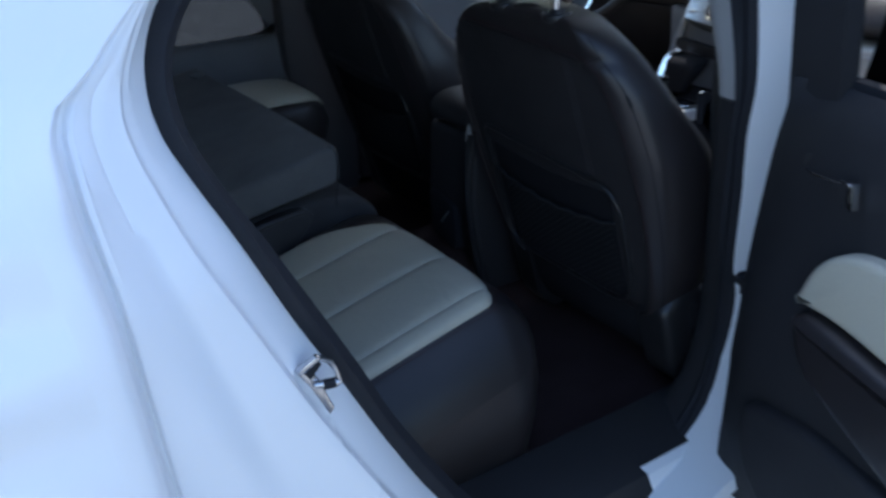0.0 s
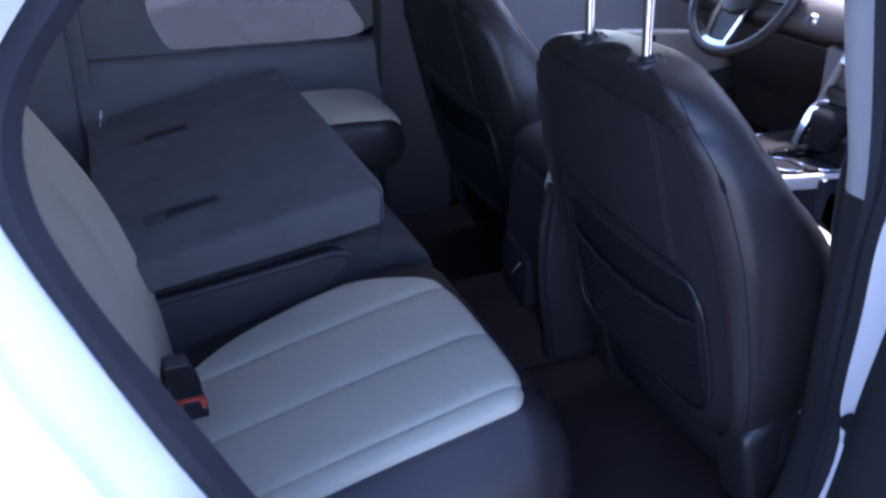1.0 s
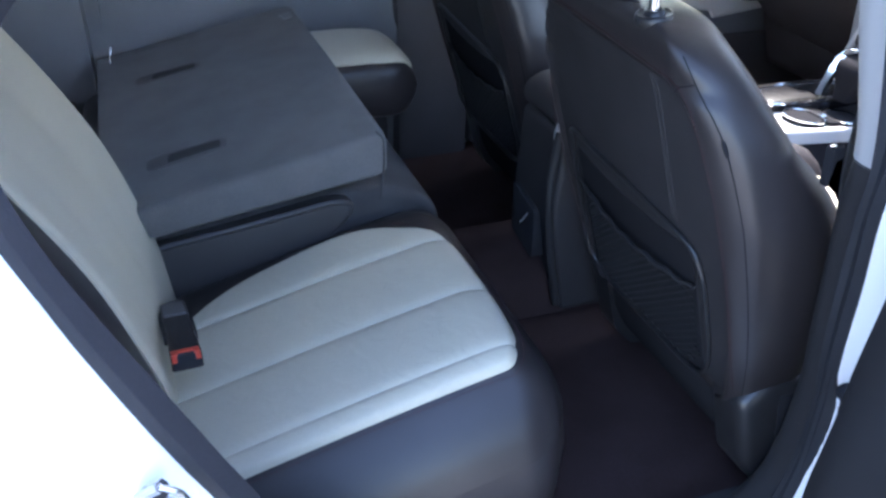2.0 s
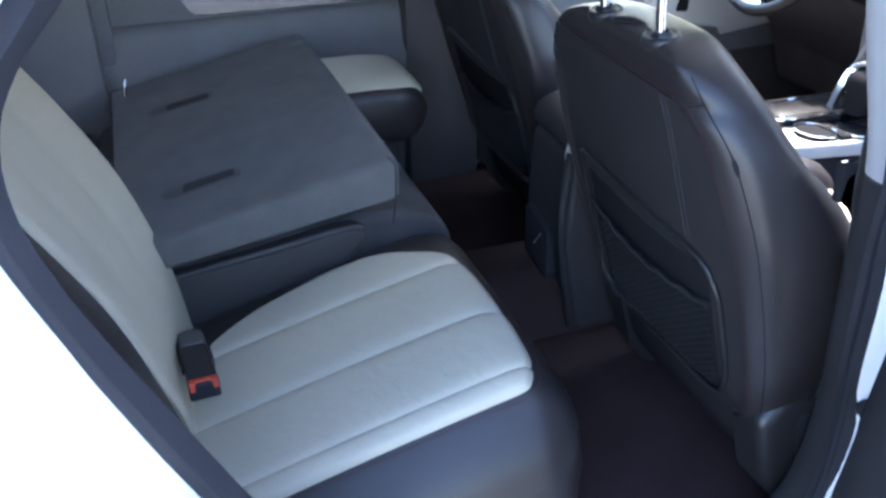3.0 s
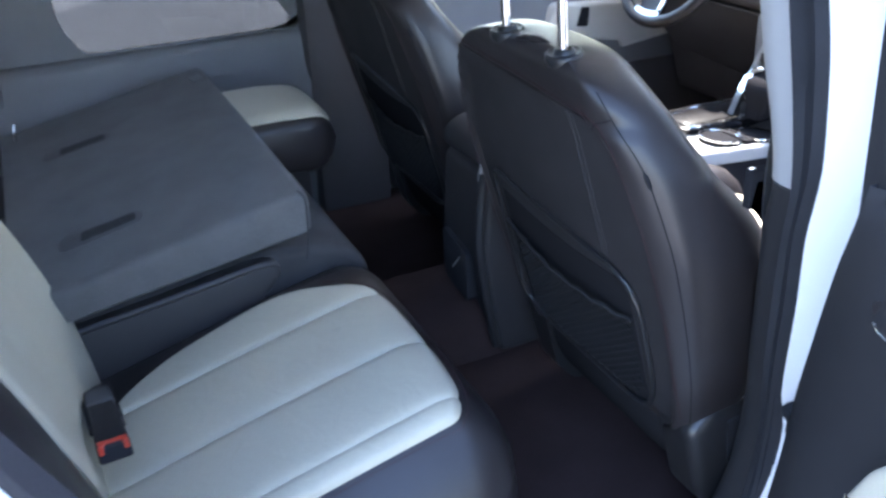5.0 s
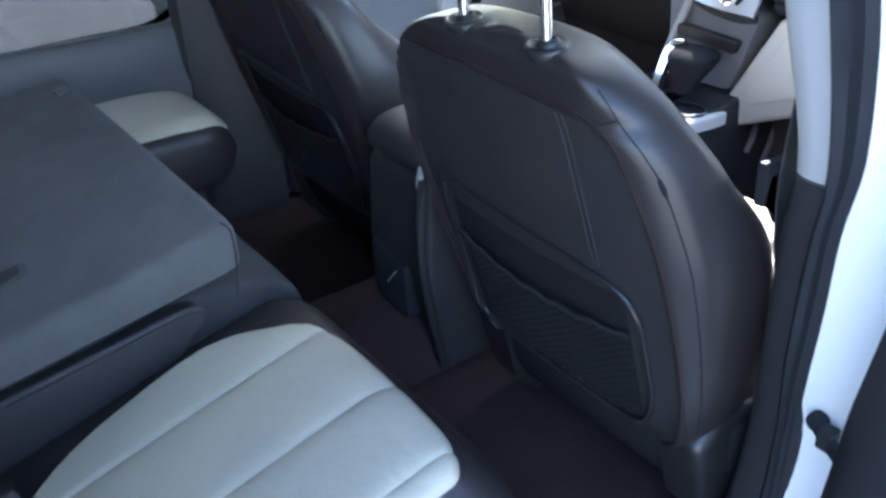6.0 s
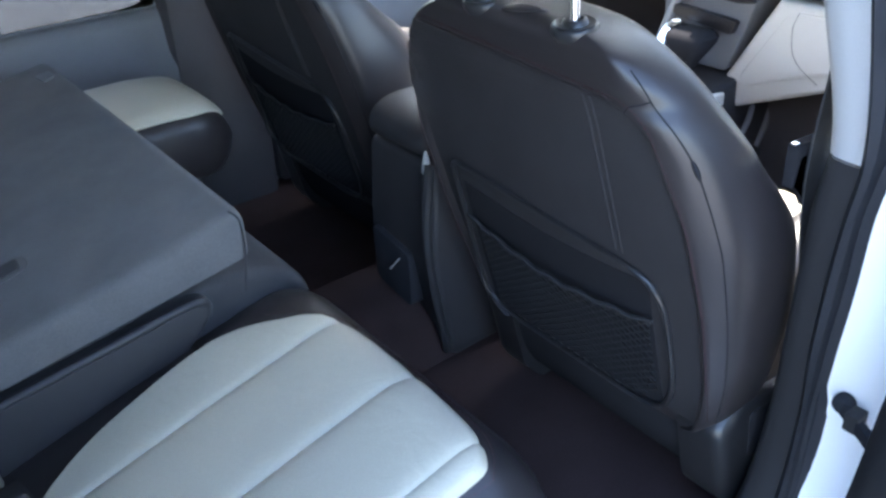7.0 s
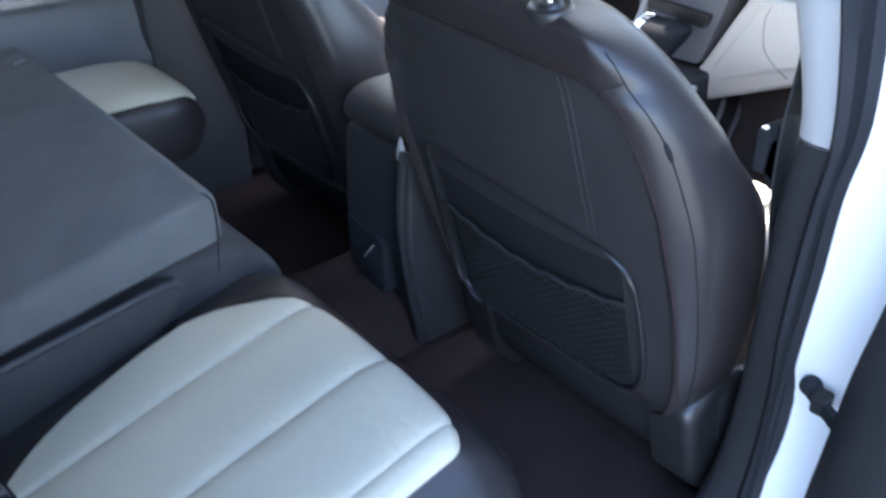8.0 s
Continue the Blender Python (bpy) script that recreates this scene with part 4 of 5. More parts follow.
def fs_pt(a, z, off=0.0):
    """A place on the seatback's skin, round from the console side (0) over the front (90), the window side (180) and the rear (270).
    The rear panel lies recessed between two padded rolls, whose seams are at 225 and 315."""
    a = a % 360
    near = 90 < a < 270
    b = 540 - a if near else a                      # 270 .. 360 .. 450: from mid rear to mid front
    b = b if b >= 270 else b + 360
    w, rear, d = half_w(-1 if near else 1, z) + off, fs_rear(z) - off, lerp(D_TAB, z) + 2 * off
    edge = min(lerp(E_NEAR if near else E_FAR, z), w * 0.86)
    deep = min(1.0, max(0.0, (1.066 - z) / 0.02))
    mid = min(0.075, d * 0.55)
    u = (b - 270) / 90
    if u <= 0.5:
        t = u / 0.5
        y, x = edge * t, rear + deep * (0.006 - 0.004 * (1 - t * t))
    elif u <= 0.58:
        t = (u - 0.5) / 0.08
        y, x = edge + 0.011 * min(1, (w - edge) / 0.03) * t, rear + deep * (0.006 - 0.009 * math.sin(t * math.pi / 2))
    elif u <= 1.0:
        t = (u - 0.58) / 0.42
        y0 = edge + 0.011 * min(1, (w - edge) / 0.03)
        x0 = rear - 0.003 * deep
        fy, fx = math.sin(t * math.pi / 2) ** 0.9, (1 - math.cos(t * math.pi / 2)) ** 1.15
        if t < 0.6:
            gy, gx = 0.80 * t / 0.6, 0.36 * t / 0.6
        else:
            q = (t - 0.6) / 0.4
            gy, gx = 0.80 * (1 - q) ** 2 + 2 * q * (1 - q) + q * q, 0.36 * (1 - q) ** 2 + 0.9 * q * (1 - q) + q * q
        q = min(1.0, max(0.0, (1.12 - z) / 0.20))
        flat = 0.7 * q * q * (3 - 2 * q)
        y, x = y0 + (w - y0) * (fy + (gy - fy) * flat), x0 + (rear + mid - x0) * (fx + (gx - fx) * flat)
    else:
        r = (u - 1.0) * math.pi / 2
        y = w * math.cos(r) ** (0.85 if near else 0.45)
        x = rear + mid + (d - mid) * math.sin(r) ** (0.8 if near else 0.5)
    return Vector((x, SYC + (-y if near else y), z))


def find_a(y, z):
    """The angle on the rear face at which the skin has this y."""
    near = y < SYC
    lo, hi = 0.0, 1.0
    for _ in range(24):
        u = (lo + hi) / 2
        if abs(fs_pt(270 - 90 * u if near else 270 + 90 * u, z).y - SYC) < abs(y - SYC):
            lo = u
        else:
            hi = u
    return 270 - 90 * lo if near else 270 + 90 * lo


def rear_pt(y, z, off=0.0):
    return fs_pt(find_a(y, z), z) + Vector((-off, 0, -0.27 * off))


fseat = thing("front_seat", "dark leather front seat with net pocket behind", "car seat", (0.25, SYC, 0.39), group="front seats")
fsin = Matrix.Translation((-0.25, -SYC, -0.39))


def qpart(name, bm, mat, label="", parent=None):
    o = part(name, bm, mat, parent or fseat, label)
    o.data.transform(fsin)
    return o


zz = [0.565, 0.568, 0.573, 0.58, 0.59] + span(0.60, 1.04, 24) + span(1.045, 1.108, 16) + [1.112, 1.116, 1.119, 1.122, 1.125]
ROUND = span(0, 180, 30)[:-1] + span(180, 222, 14) + [223.5, 225, 226] + span(230, 310, 18) + [314, 315, 316.5] + span(318, 360, 14)[:-1]
qpart("backrest", loft([[fs_pt(a, z) for a in ROUND] for z in zz]), DARK, "dark brown leather backrest")

# recessed rear panel, its edge seams and red stitching
TOP_NEAR, TOP_FAR = 1.058, 1.083


def panel_fn(z, v):
    z = 0.59 + (z - 0.59) * (1 + 0.0534 * v)
    y0, y1 = SYC - lerp(E_NEAR, z), SYC + lerp(E_FAR, z)
    return rear_pt(y0 + (y1 - y0) * v, z, 0.0012)


qpart("rear_panel", sheet(panel_fn, span(0.59, 1.03, 30) + span(1.034, TOP_NEAR, 10), span(0, 1, 30), 0.0008), VINYL, "black vinyl rear panel")
for side in (-1, 1):
    near = side < 0
    tab, top_z = (E_NEAR, TOP_NEAR) if near else (E_FAR, TOP_FAR)
    edge = [(SYC + side * lerp(tab, z), z) for z in span(0.61, top_z, 44)]
    y_end, z_mid = edge[-1][0], 1.069
    top = [(y_end + (SYC - y_end) * t, top_z + (z_mid - top_z) * t) for t in span(0.04, 1, 14)]
    line = edge + top
    qpart("rear_panel_piping", tube([rear_pt(y, z, 0.0006) for y, z in line], 0.0019, 6), DARK)
    sb = bmesh.new()
    pts = [rear_pt(y + (side * 0.013 if k < len(edge) else 0), z + (0.008 if k >= len(edge) - 4 else 0), 0.0012) for k, (y, z) in enumerate(line)]
    for p, q in zip(pts, pts[1:]):
        nn = max(1, int((q - p).length / 0.0050))
        for k in range(nn):
            tube([p.lerp(q, (k + 0.1) / nn), p.lerp(q, (k + 0.62) / nn)], 0.00065, 4, bm=sb)
    qpart("stitching", sb, THREAD, "red stitching")
    if near:
        for off in (0.088, 0.098):
            qpart("rear_panel_seam", tube([rear_pt(SYC - off - 0.012 * (1.05 - z) / 0.2, z, 0.0018) for z in span(0.845, 1.056, 20)], 0.0015, 6), VINYL)
    # side seam from the shoulder down the flank, with a short cross seam at the shoulder
    sa = 201 if near else 339
    qpart("side_seam", tube([fs_pt(sa, z, 0.0003) for z in span(0.60, 1.097, 44)], 0.0009, 6), VOID)
    qpart("airbag_tab", tube([fs_pt(sa, z, 0.0012) for z in span(0.992, 1.012, 6)], [0.0012, 0.0026, 0.0030, 0.0031, 0.0030, 0.0026, 0.0012], 8), VOID, "small black tab in the seam")
    a1 = 225 if near else 315
    qpart("shoulder_seam", tube([fs_pt(sa + (a1 - sa) * t, 1.068 - 0.022 * t, 0.0002) for t in span(0, 1, 14)], 0.0008, 6), VOID)
# soft pleat in the leather between the two posts
qpart("pleat", tube([(-0.094 + 0.020 * t, -0.385 - 0.060 * t, 1.1215 + 0.004 * math.sin(math.pi * t)) for t in span(0, 1, 12)], [0.001, 0.003, 0.004, 0.005, 0.0055, 0.006, 0.006, 0.006, 0.0055, 0.005, 0.004, 0.003, 0.001], 8), DARK)

# net pocket on the rear face
PK = rounded([(-0.215, 0.864), (-0.565, 0.830), (-0.592, 0.790), (-0.591, 0.640), (-0.560, 0.575), (-0.235, 0.582), (-0.206, 0.620)], [0.02, 0.04, 0.05, 0.05, 0.05, 0.05, 0.05], 6)
pocket = qpart("pocket_rim", tube([rear_pt(y, z, 0.006) for y, z in PK], 0.0042, 8, closed=True), SATIN, "dark piped pocket rim")
qpart("pocket_hem", tube([rear_pt(-0.225 - 0.345 * t, 0.768 - 0.012 * t - 0.012 * math.sin(math.pi * t) + 0.003 * math.sin(t * 40), 0.009 + 0.010 * math.sin(math.pi * t)) for t in span(0, 1, 40)], 0.0035, 6), NET, "ruffled elastic hem", pocket)


def net_pt(y, z):
    ty = min(1, max(0, (-0.222 - y) / 0.35))
    tz = min(1, max(0, (z - 0.58) / 0.18))
    return rear_pt(y, z, 0.004 + 0.010 * math.sin(math.pi * ty) * (0.35 + 0.65 * tz))


def net_top(y):
    t = (-0.225 - y) / 0.345
    return 0.768 - 0.012 * t - 0.012 * math.sin(math.pi * min(1, max(0, t)))


nb = bmesh.new()
pitch = 0.021
for sgn in (1, -1):
    i = -60
    while i < 130:
        c0 = i * pitch
        run = []
        for s in span(0, 0.40, 26):
            y, z = -0.222 - s, 0.58 + sgn * (s * 0.75 - 0.15) + c0 * 0.6
            lo = 0.580 if y > -0.53 else 0.580 + (-0.53 - y) * 1.2
            if -0.575 < y < -0.222 and lo < z < net_top(y):
                run.append(net_pt(y, z))
            else:
                if len(run) > 1:
                    tube(run, 0.0013, 3, bm=nb)
                run = []
        if len(run) > 1:
            tube(run, 0.0013, 3, bm=nb)
        i += 1
qpart("pocket_net", nb, NET, "black elastic pocket net", pocket)
# black sheet behind the net; shade inside the pocket is its colour
qpart("pocket_shade", sheet(lambda y, t: rear_pt(y, 0.585 + (net_top(y) + 0.06 - 0.585) * t, 0.0015), span(-0.565, -0.225, 16), span(0, 1, 8), 0.001), VOID, "black sheet for the shade inside the pocket", pocket)

# head restraint on chrome posts
for py in (-0.343, -0.486):
    px = -0.083
    qpart("post_sleeve", loft([[(px + r * math.cos(a), py + r * 1.1 * math.sin(a), z + 0.004 + 0.14 * r * math.cos(a)) for a in span(0, 2 * math.pi * 23 / 24, 23)] for r, z in ((0.020, 1.106), (0.0236, 1.112), (0.0240, 1.1175), (0.0228, 1.1202), (0.0205, 1.1212), (0.0185, 1.1200), (0.0135, 1.1200), (0.0118, 1.1245), (0.0105, 1.1255), (0.0085, 1.1255), (0.0080, 1.122))]), SATIN, "satin black post sleeve")
    qpart("post", tube([(px, py, 1.11), (px - 0.004, py, 1.17), (px - 0.008, py, 1.24)], 0.0068, 12), CHROME, "chrome head restraint post")

def rest(u, k):
    a = 2 * math.pi * k / 32
    c, s = math.cos(a), math.sin(a)
    hw = 0.135 * math.sqrt(max(0.05, 1 - abs(2 * u - 1) ** 3.5))
    hd = 0.055 * math.sqrt(max(0.05, 1 - abs(2 * u - 1) ** 3))
    return (-0.075 + hd * math.copysign(abs(s) ** 0.7, s) - 0.02 * u, -0.4145 + hw * math.copysign(abs(c) ** 0.6, c), 1.207 + 0.19 * u)


qpart("head_restraint", loft([[rest(u, k) for k in range(32)] for u in span(0, 1, 16)]), DARK, "dark leather head restraint")

# cushion with cream insert, frame and recliner cover
CU = rounded([(0.06, 0.52), (0.10, 0.665), (0.30, 0.705), (0.41, 0.730), (0.480, 0.70), (0.475, 0.55), (0.40, 0.50)], 0.05)
qpart("cushion", prism(CU, lambda a, b, c: (a, c, b), -0.195, -0.645, 0.03, 4), DARK, "dark leather cushion")


def fci(x, v):
    z = lerp([(0.09, 0.655), (0.13, 0.674), (0.30, 0.707), (0.40, 0.729), (0.445, 0.722), (0.472, 0.695)], x)
    e = 0.012 * abs(2 * v - 1) ** 4
    return (x, -0.255 - 0.275 * v, z + 0.012 - e + puff(v * 0.275, [0.092, 0.183]))


for sy_ in (-0.225, -0.580):
    qpart("cushion_bolster", tube(smooth_path([(0.10, sy_, 0.665), (0.22, sy_, 0.705), (0.35, sy_, 0.736), (0.435, sy_, 0.715), (0.465, sy_, 0.66)], 6), 0.048, 14), DARK, "dark leather side bolster")
qpart("cushion_insert", sheet(fci, span(0.10, 0.468, 20), span(0, 1, 40), 0.006), CREAM, "cream leather cushion insert")
RC = rounded([(0.040, 0.588), (0.085, 0.628), (0.20, 0.612), (0.215, 0.56), (0.21, 0.42), (0.12, 0.40), (0.075, 0.45), (0.055, 0.53)], [0.015, 0.03, 0.02, 0.02, 0.02, 0.02, 0.02, 0.02])
qpart("recliner_cover", prism(RC, lambda a, b, c: (a, c, b), -0.585, -0.655, 0.022, 5), SATIN, "dark plastic recliner cover")
qpart("recliner_cover", prism(RC, lambda a, b, c: (a, c, b), -0.255, -0.19, 0.016, 3), SATIN, "dark plastic recliner cover")
# plate standing proud of the cover; its black is the recess's shade
qpart("recess_shade", prism(rounded([(0.105, 0.595), (0.165, 0.588), (0.17, 0.50), (0.12, 0.505)], 0.012), lambda a, b, c: (a, c, b), -0.645, -0.6565, 0.002), VOID, "black plate for the shade in a recess")
# shade beneath the seat is put into the shroud's black
qpart("lower_shroud", prism(rounded([(0.05, 0.59), (0.18, 0.60), (0.20, 0.45), (0.11, 0.43), (0.07, 0.50)], 0.03), lambda a, b, c: (a, c, b), -0.255, -0.585, 0.01, 2), VOID, "lower shroud blackened for the shade under the seat")
qpart("cover_screw", tube([(0.115, -0.553, 0.444), (0.103, -0.556, 0.446)], 0.004, 8), STEEL)
for ry in (-0.62, -0.235):
    qpart("slide_rail", box(0.16, 0.62, ry - 0.02, ry + 0.02, 0.385, 0.425, 0.004), STEEL)
    qpart("slide_mount", box(0.10, 0.16, ry - 0.018, ry + 0.018, 0.42, 0.52, 0.004), PLASTIC)
qpart("frame_bracket", box(0.158, 0.176, -0.652, -0.634, 0.594, 0.612, 0.002), GREY, "pale plastic bracket")
copy_thing(fseat, pose(0.295, 0.375, 0.39))

# seat belt of the front seat
belt = thing("seat_belt", "black seat belt hanging beside the front seat", "seat belt", (0.12, -0.675, 0.40))
bin_ = Matrix.Translation((-0.12, 0.675, -0.40))
for nm, bm, mt, lb in (
    ("webbing", strip(smooth_path([(0.095, -0.690, 1.30), (0.10, -0.685, 1.10), (0.11, -0.675, 0.99), (0.125, -0.672, 0.90), (0.15, -0.672, 0.80), (0.16, -0.675, 0.60), (0.16, -0.68, 0.43)], 5), (1, 0, 0.1), 0.046, 0.0025), WEB, "black belt webbing"),
    ("guide", prism(rounded([(0.072, 0.998), (0.125, 0.994), (0.135, 0.925), (0.118, 0.905), (0.098, 0.935), (0.100, 0.975), (0.083, 0.980), (0.079, 0.945), (0.074, 0.945)], 0.004), lambda a, b, c: (a, c, b), -0.657, -0.670, 0.003), VOID, "black plastic belt guide"),
    # steel end, sized to the bright glint at the guide's tip
    ("guide_end", box(0.070, 0.079, -0.667, -0.660, 0.9965, 1.0, 0.0012), STEEL, "metal guide end sized to its glint"),
    ("anchor", box(0.14, 0.18, -0.69, -0.672, 0.40, 0.45, 0.004), STEEL, "")):
    o = part(nm, bm, mt, belt, lb)
    o.data.transform(bin_)

# ---------------------------------------------------------------- centre console
cons = thing("centre_console", "dark centre console with chrome, silver and cream trim", "console", (0.4, 0.05, 0.39))
kin = Matrix.Translation((-0.4, -0.05, -0.39))


def kpart(name, bm, mat, label="", parent=None):
    o = part(name, bm, mat, parent or cons, label)
    o.data.transform(kin)
    return o


BODY = rounded([(0.035, 0.40), (0.0, 0.62), (0.012, 0.792), (0.26, 0.794), (0.39, 0.735), (0.72, 0.722), (0.84, 0.735), (1.10, 0.78), (1.10, 0.40)], 0.02)
kpart("body", prism(BODY, lambda a, b, c: (a, c, b), 0.07, -0.108, 0.012, 3), VINYL, "dark plastic console body")
for (rx0, rz0), (rx1, rz1) in (((0.890, 0.655), (0.866, 0.595)), ((0.966, 0.635), (0.930, 0.545))):
    kpart("side_rib", tube([(rx0, -0.109, rz0), ((rx0 + rx1) / 2, -0.113, (rz0 + rz1) / 2), (rx1, -0.109, rz1)], 0.007, 8), TRIM)
kpart("body_edge", tube(smooth_path([(0.004, -0.104, 0.80), (-0.008, -0.104, 0.69), (0.0, -0.104, 0.57), (0.026, -0.104, 0.42)], 5), 0.009, 8), PLASTIC)
kpart("edge_cap", loft([[(0.002 + r * math.cos(a), -0.099 + r * math.sin(a), z) for a in span(0, 2 * math.pi * 11 / 12, 11)] for r, z in ((0.008, 0.784), (0.007, 0.800), (0.003, 0.818), (0.001, 0.822))]), GREY, "pale cap")
kpart("armrest_lid", prism(rounded([(0.006, 0.796), (0.0, 0.838), (0.04, 0.862), (0.26, 0.858), (0.33, 0.835), (0.33, 0.796)], 0.03), lambda a, b, c: (a, c, b), 0.058, -0.090, 0.022, 4), VINYL, "dark padded armrest lid")
vent = kpart("rear_vent", prism(rounded([(-0.05, 0.50), (0.055, 0.52), (0.06, 0.63), (-0.05, 0.61)], 0.015), lambda a, b, c: (c, a, b), 0.03, -0.010, 0.005), RUBBER)
kpart("rear_vent_blade", tube([(-0.012, -0.025, 0.595), (-0.013, 0.005, 0.56)], 0.0014, 6), GREY, "", vent)
TRAY = rounded([(0.44, -0.112), (0.74, -0.118), (0.80, -0.105), (0.80, 0.125), (0.42, 0.125), (0.42, -0.09)], [0.03, 0.04, 0.03, 0.03, 0.03, 0.03])
kpart("cream_tray_rim", prism(TRAY, lambda a, b, c: (a, b, c - 0.10 * max(0, a - 0.52)), 0.712, 0.742, 0.010, 3), PALE, "cream tray rim")
kpart("tray_base", prism(rounded([(0.45, -0.105), (0.80, -0.105), (0.80, 0.12), (0.45, 0.12)], 0.03), lambda a, b, c: (a, b, c), 0.42, 0.690, 0.004), VINYL)


def tray_z(x):
    return 0.742 - 0.10 * max(0, x - 0.52)


for cx, cy in ((0.600, -0.056), (0.695, -0.066)):
    # flat disc on the tray; the black well's depth and shade are its colour
    kpart("well_shade", loft([[(cx + r * math.cos(a), cy + r * math.sin(a), z + tray_z(cx + r * math.cos(a))) for a in span(0, 2 * math.pi * 31 / 32, 31)] for r, z in ((0.044, -0.01), (0.044, 0.003), (0.041, 0.0035), (0.001, 0.0036))]), VOID, "flat black disc for a shaded cup well")
    kpart("cup_holder_ring", tube([(cx + 0.0435 * math.cos(a), cy + 0.0435 * math.sin(a), 0.005 + tray_z(cx + 0.0435 * math.cos(a))) for a in span(0, 2 * math.pi * 31 / 32, 31)], 0.0026, 8, closed=True), CHROME, "chrome cup holder ring")
# black bridge carries the same painted shade between the wells
kpart("well_bridge", prism(rounded([(0.63, -0.10), (0.66, -0.10), (0.66, -0.02), (0.63, -0.02)], 0.008), lambda a, b, c: (a, b, tray_z(a) + c), 0.0, 0.0062, 0.002), VOID)
kpart("shift_plate", prism(rounded([(0.545, -0.004), (0.80, -0.012), (0.80, 0.10), (0.545, 0.098)], 0.015), lambda a, b, c: (a, b, 0.742 + c), -0.04, 0.006, 0.003), PIANO, "gloss dark shift plate")
kpart("shift_surround", prism(rounded([(0.56, 0.010), (0.79, 0.002), (0.79, 0.088), (0.56, 0.086)], 0.015), lambda a, b, c: (a, b, 0.746 + c), 0.0, 0.0045, 0.002), PIANO, "gloss black shift surround")
kpart("surround_edge", tube([(x, y, 0.7495) for x, y in rounded([(0.547, -0.002), (0.798, -0.010), (0.798, 0.098), (0.547, 0.096)], 0.016, 6)], 0.004, 8, closed=True), CHROME, "chrome edging")
lever = kpart("shift_lever", strip(smooth_path([(0.694, 0.016, 0.748), (0.712, 0.020, 0.780), (0.735, 0.026, 0.812), (0.752, 0.026, 0.829), (0.772, 0.018, 0.834), (0.79, 0.010, 0.826)], 6), (0.35, 1, 0), 0.024, 0.010), CHROME, "chrome shift lever")
kpart("shift_knob", loft([[(0.722 + 0.45 * (z - 0.752) + 0.042 * math.copysign(abs(math.cos(a)) ** 0.6, math.cos(a)) * r, -0.030 + 0.052 * math.copysign(abs(math.sin(a)) ** 0.6, math.sin(a)) * r, z) for a in span(0, 2 * math.pi * 23 / 24, 23)] for r, z in ((0.45, 0.752), (0.60, 0.775), (0.85, 0.80), (0.98, 0.815), (0.97, 0.826), (0.8, 0.833), (0.4, 0.836))]), VOID, "black shift knob", lever)
kpart("knob_button", tube(smooth_path([(0.748, 0.035, 0.815), (0.758, 0.030, 0.834), (0.768, 0.010, 0.838)], 4), 0.008, 10), CHROME, "chrome knob button", lever)

# ---------------------------------------------------------------- dashboard
dash = thing("dashboard", "dark dashboard with cream lower panel and silver radio", "dashboard", (1.1, 0.05, 0.40))
hin = Matrix.Translation((-1.1, -0.05, -0.40))


def hpart(name, bm, mat, label="", parent=None):
    o = part(name, bm, mat, parent or dash, label)
    o.data.transform(hin)
    return o


TOP = rounded([(0.86, 0.94), (0.80, 0.965), (0.84, 1.03), (1.0, 1.07), (1.50, 1.06), (1.50, 0.55), (1.14, 0.55), (1.04, 0.86)], 0.03)
hpart("upper_body", prism(TOP, lambda a, b, c: (a, c, b), 0.715, -0.70, 0.02, 3), DASH, "dark plastic dashboard")
hpart("radio_panel", sheet(lambda u, v: (0.785 + 0.05 * v - 0.01 * math.sin(math.pi * u), 0.010 - 0.150 * u, 0.925 + 0.10 * v - 0.012 * u), span(0, 1, 12), span(0, 1, 6), 0.012), SILVER, "silver radio panel")
ky = -0.085
hpart("radio_knob", loft([[(0.775 - d, ky + r * math.cos(a), 0.953 + r * math.sin(a)) for a in span(0, 2 * math.pi * 23 / 24, 23)] for r, d in ((0.021, -0.01), (0.021, 0.006), (0.018, 0.016), (0.010, 0.018))]), CHROME, "chrome radio knob")
hpart("knob_ring", loft([[(0.777 - d, ky + r * math.cos(a), 0.953 + r * math.sin(a)) for a in span(0, 2 * math.pi * 23 / 24, 23)] for r, d in ((0.028, -0.01), (0.027, 0.003), (0.021, 0.004))]), RUBBER)
for row in range(2):
    for i in range(6):
        by = -0.005 - 0.0125 * i
        hpart("radio_button", box(0.776 + 0.015 * row, 0.786 + 0.015 * row, by - 0.005, by + 0.005, 0.938 + 0.026 * row, 0.950 + 0.026 * row, 0.002), GREY, "small grey button")
hpart("ignition_switch", loft([[(0.819 - d, 0.160 + r * math.cos(a), 0.988 + r * math.sin(a)) for a in span(0, 2 * math.pi * 23 / 24, 23)] for r, d in ((0.017, -0.02), (0.017, 0.004), (0.014, 0.008), (0.004, 0.009))]), CHROME, "chrome ignition switch")
hpart("air_vent", prism(rounded([(-0.17, 0.925), (-0.30, 0.93), (-0.30, 1.0), (-0.17, 1.0)], 0.02), lambda a, b, c: (c, a, b), 0.84, 0.80, 0.004), RUBBER, "black air vent")
for i in range(4):
    hpart("vent_slat", box(0.790, 0.802, -0.295, -0.175, 0.94 + 0.015 * i, 0.944 + 0.015 * i, 0.001), PLASTIC)
hpart("centre_fascia", prism(rounded([(0.10, 0.95), (-0.135, 0.91), (-0.08, 0.74), (0.09, 0.74)], 0.02), lambda a, b, c: (c, a, b), 1.0, 0.815, 0.01), TRIM, "charcoal centre stack")
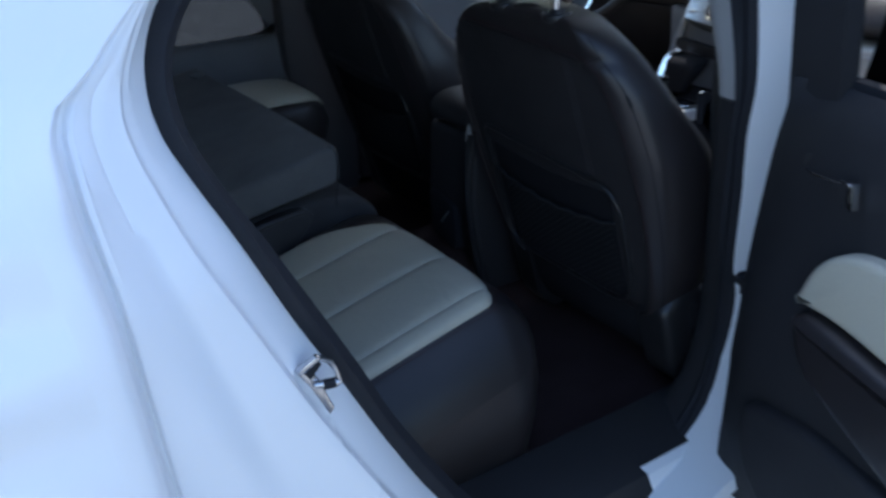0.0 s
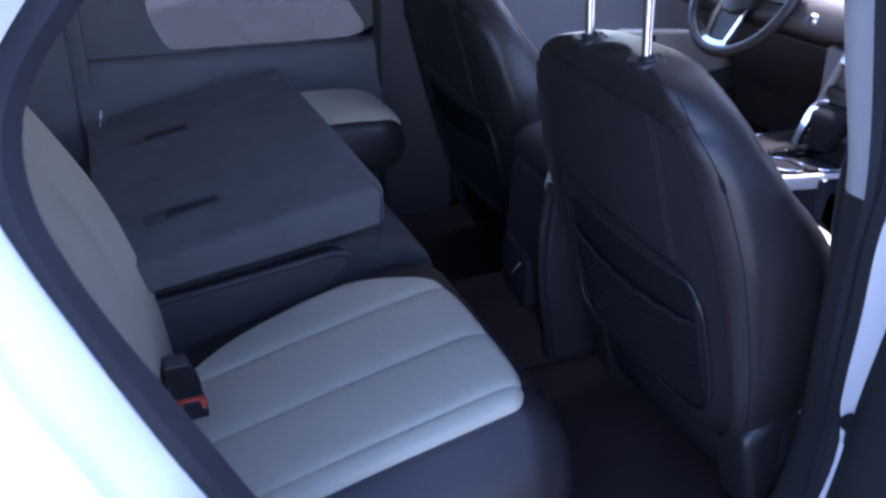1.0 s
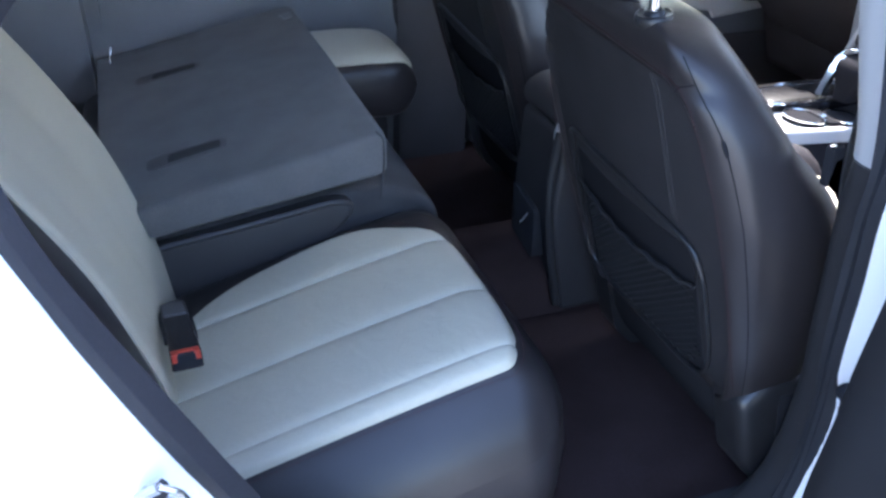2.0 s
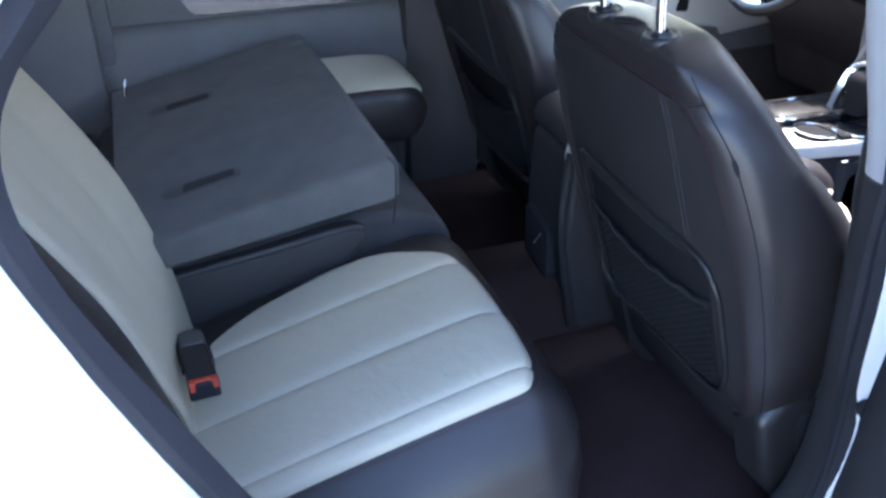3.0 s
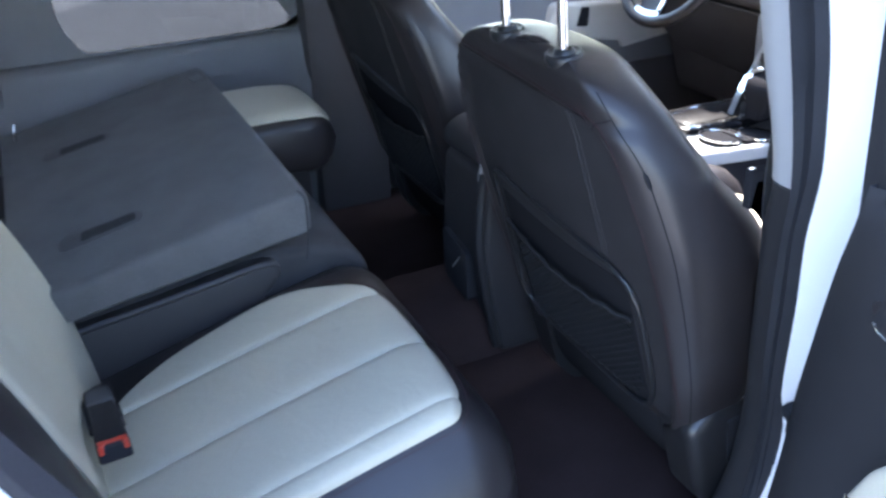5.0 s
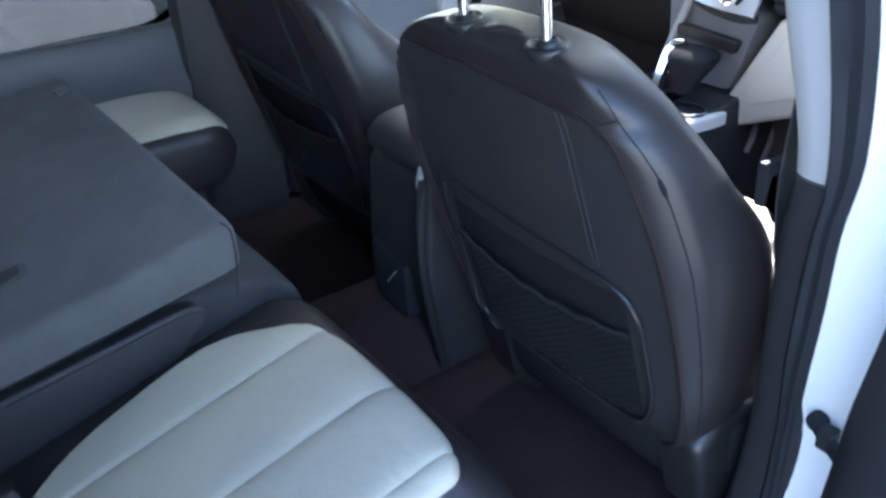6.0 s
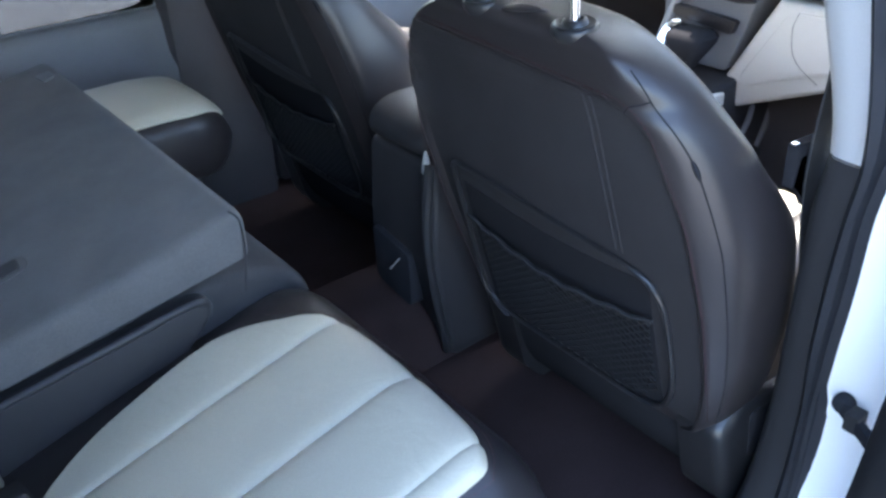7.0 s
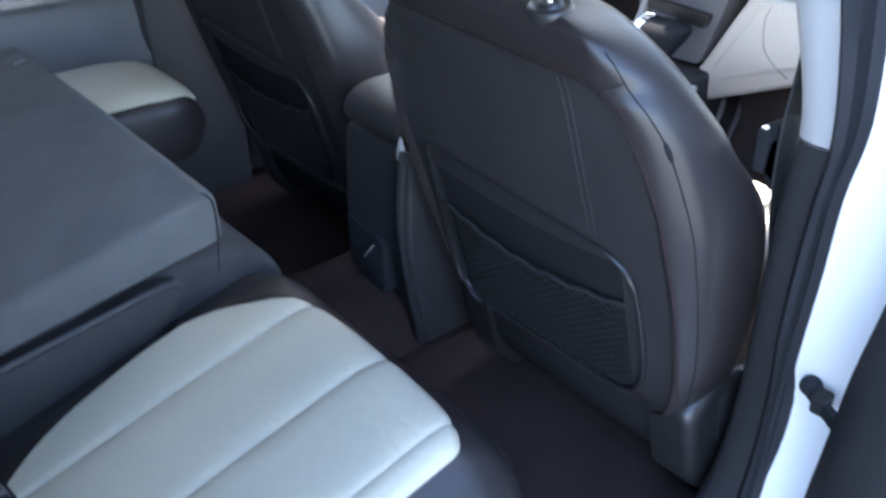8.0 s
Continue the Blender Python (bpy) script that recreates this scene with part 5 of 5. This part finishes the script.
hpart("stack_shelf", prism(rounded([(0.06, 0.865), (-0.10, 0.855), (-0.09, 0.825), (0.06, 0.84)], 0.008), lambda a, b, c: (c, a, b), 0.82, 0.80, 0.004), DARK)
GL = rounded([(-0.188, 0.918), (-0.060, 0.705), (-0.100, 0.664), (-0.30, 0.752), (-0.66, 0.86), (-0.68, 0.93)], [0.006, 0.01, 0.008, 0.02, 0.03, 0.02])
hpart("glovebox", prism(GL, lambda a, b, c: (c + 0.10 * (0.92 - b), a, b), 0.96, 0.80, 0.012, 3), PALE, "cream glovebox panel")
GLI = rounded([(-0.215, 0.900), (-0.112, 0.738), (-0.130, 0.722), (-0.30, 0.795), (-0.64, 0.87), (-0.66, 0.912)], [0.02, 0.02, 0.015, 0.03, 0.03, 0.02])
hpart("glovebox_lid", prism(GLI, lambda a, b, c: (c + 0.10 * (0.92 - b), a, b), 0.82, 0.7965, 0.003, 3), PALE, "cream glovebox lid")
hpart("radio_bezel", tube(smooth_path([(0.795, 0.012, 0.922), (0.782, -0.04, 0.914), (0.784, -0.10, 0.908), (0.79, -0.142, 0.912)], 6), 0.009, 8), PLASTIC, "dark radio bezel")
hpart("glovebox_line", tube(smooth_path([(0.789, -0.240, 0.905), (0.792, -0.229, 0.875), (0.796, -0.232, 0.83), (0.799, -0.248, 0.802), (0.802, -0.292, 0.772)], 6), 0.0006, 6), RUBBER)
hpart("knee_panel", prism(rounded([(0.69, 0.92), (0.13, 0.92), (0.15, 0.70), (0.30, 0.66), (0.67, 0.70)], 0.03), lambda a, b, c: (c + 0.9 * (0.92 - b), a, b), 1.04, 0.88, 0.015, 3), DASH, "dark lower driver panel")
hpart("stack_edging", tube(smooth_path([(0.81, 0.020, 0.96), (0.81, 0.040, 0.912), (0.808, 0.080, 0.813), (0.806, 0.095, 0.76)], 6), 0.010, 8), GREY, "pale stack edging")
hpart("kick_panel", box(0.95, 1.20, -0.70, -0.10, 0.40, 0.70, 0.03), DASH)

# steering wheel
wheel = thing("steering_wheel", "dark steering wheel with silver lower spokes", "steering wheel", (0.824, 0.405, 1.026))
W_M = Matrix.Rotation(radians(-62), 3, "Y")


def wp(r, a, h=0.0):
    return W_M @ Vector((r * math.sin(a), r * math.cos(a), h))


part("rim", tube([wp(0.172, a) for a in span(0, 2 * math.pi * 47 / 48, 47)], 0.0155, 12, closed=True), DARK, wheel, "dark leather rim")
part("hub", loft([[wp(r, a, h) for a in span(0, 2 * math.pi * 31 / 32, 31)] for r, h in ((0.075, -0.03), (0.078, 0.0), (0.07, 0.018), (0.04, 0.026), (0.005, 0.028))]), DARK, wheel, "dark hub cover")
for a0 in (0.0, math.pi):
    part("spoke", strip([wp(0.07, a0), wp(0.12, a0), wp(0.166, a0)], W_M @ Vector((1, 0, 0)), 0.035, 0.012), DARK, wheel)
part("lower_spoke", loft([[wp(r, 1.5 * math.pi + a, h) for r, a in ((0.05, -1.0), (0.150, -0.30), (0.158, 0.0), (0.150, 0.30), (0.05, 1.0))] for h in (-0.004, 0.006)]), DARK, wheel, "dark lower spoke")
for s in (-1, 1):
    part("silver_spoke", strip([wp(0.052, 1.5 * math.pi + s * 1.05, 0.008), wp(0.10, 1.5 * math.pi + s * 0.52, 0.009), wp(0.152, 1.5 * math.pi + s * 0.26, 0.008)], W_M @ Vector((0, 1, 0.3 * s)), 0.013, 0.008), CHROME, wheel, "bright metal spoke edge")
part("silver_arc", strip([wp(0.154, 1.5 * math.pi + a, 0.008) for a in span(-0.30, 0.30, 8)], W_M @ Vector((1, 0, 0)), 0.014, 0.008), CHROME, wheel, "bright metal lower trim")
part("column", tube([W_M @ Vector((0, 0, -0.02)), W_M @ Vector((0, 0, -0.30))], 0.05, 16), PLASTIC, wheel)
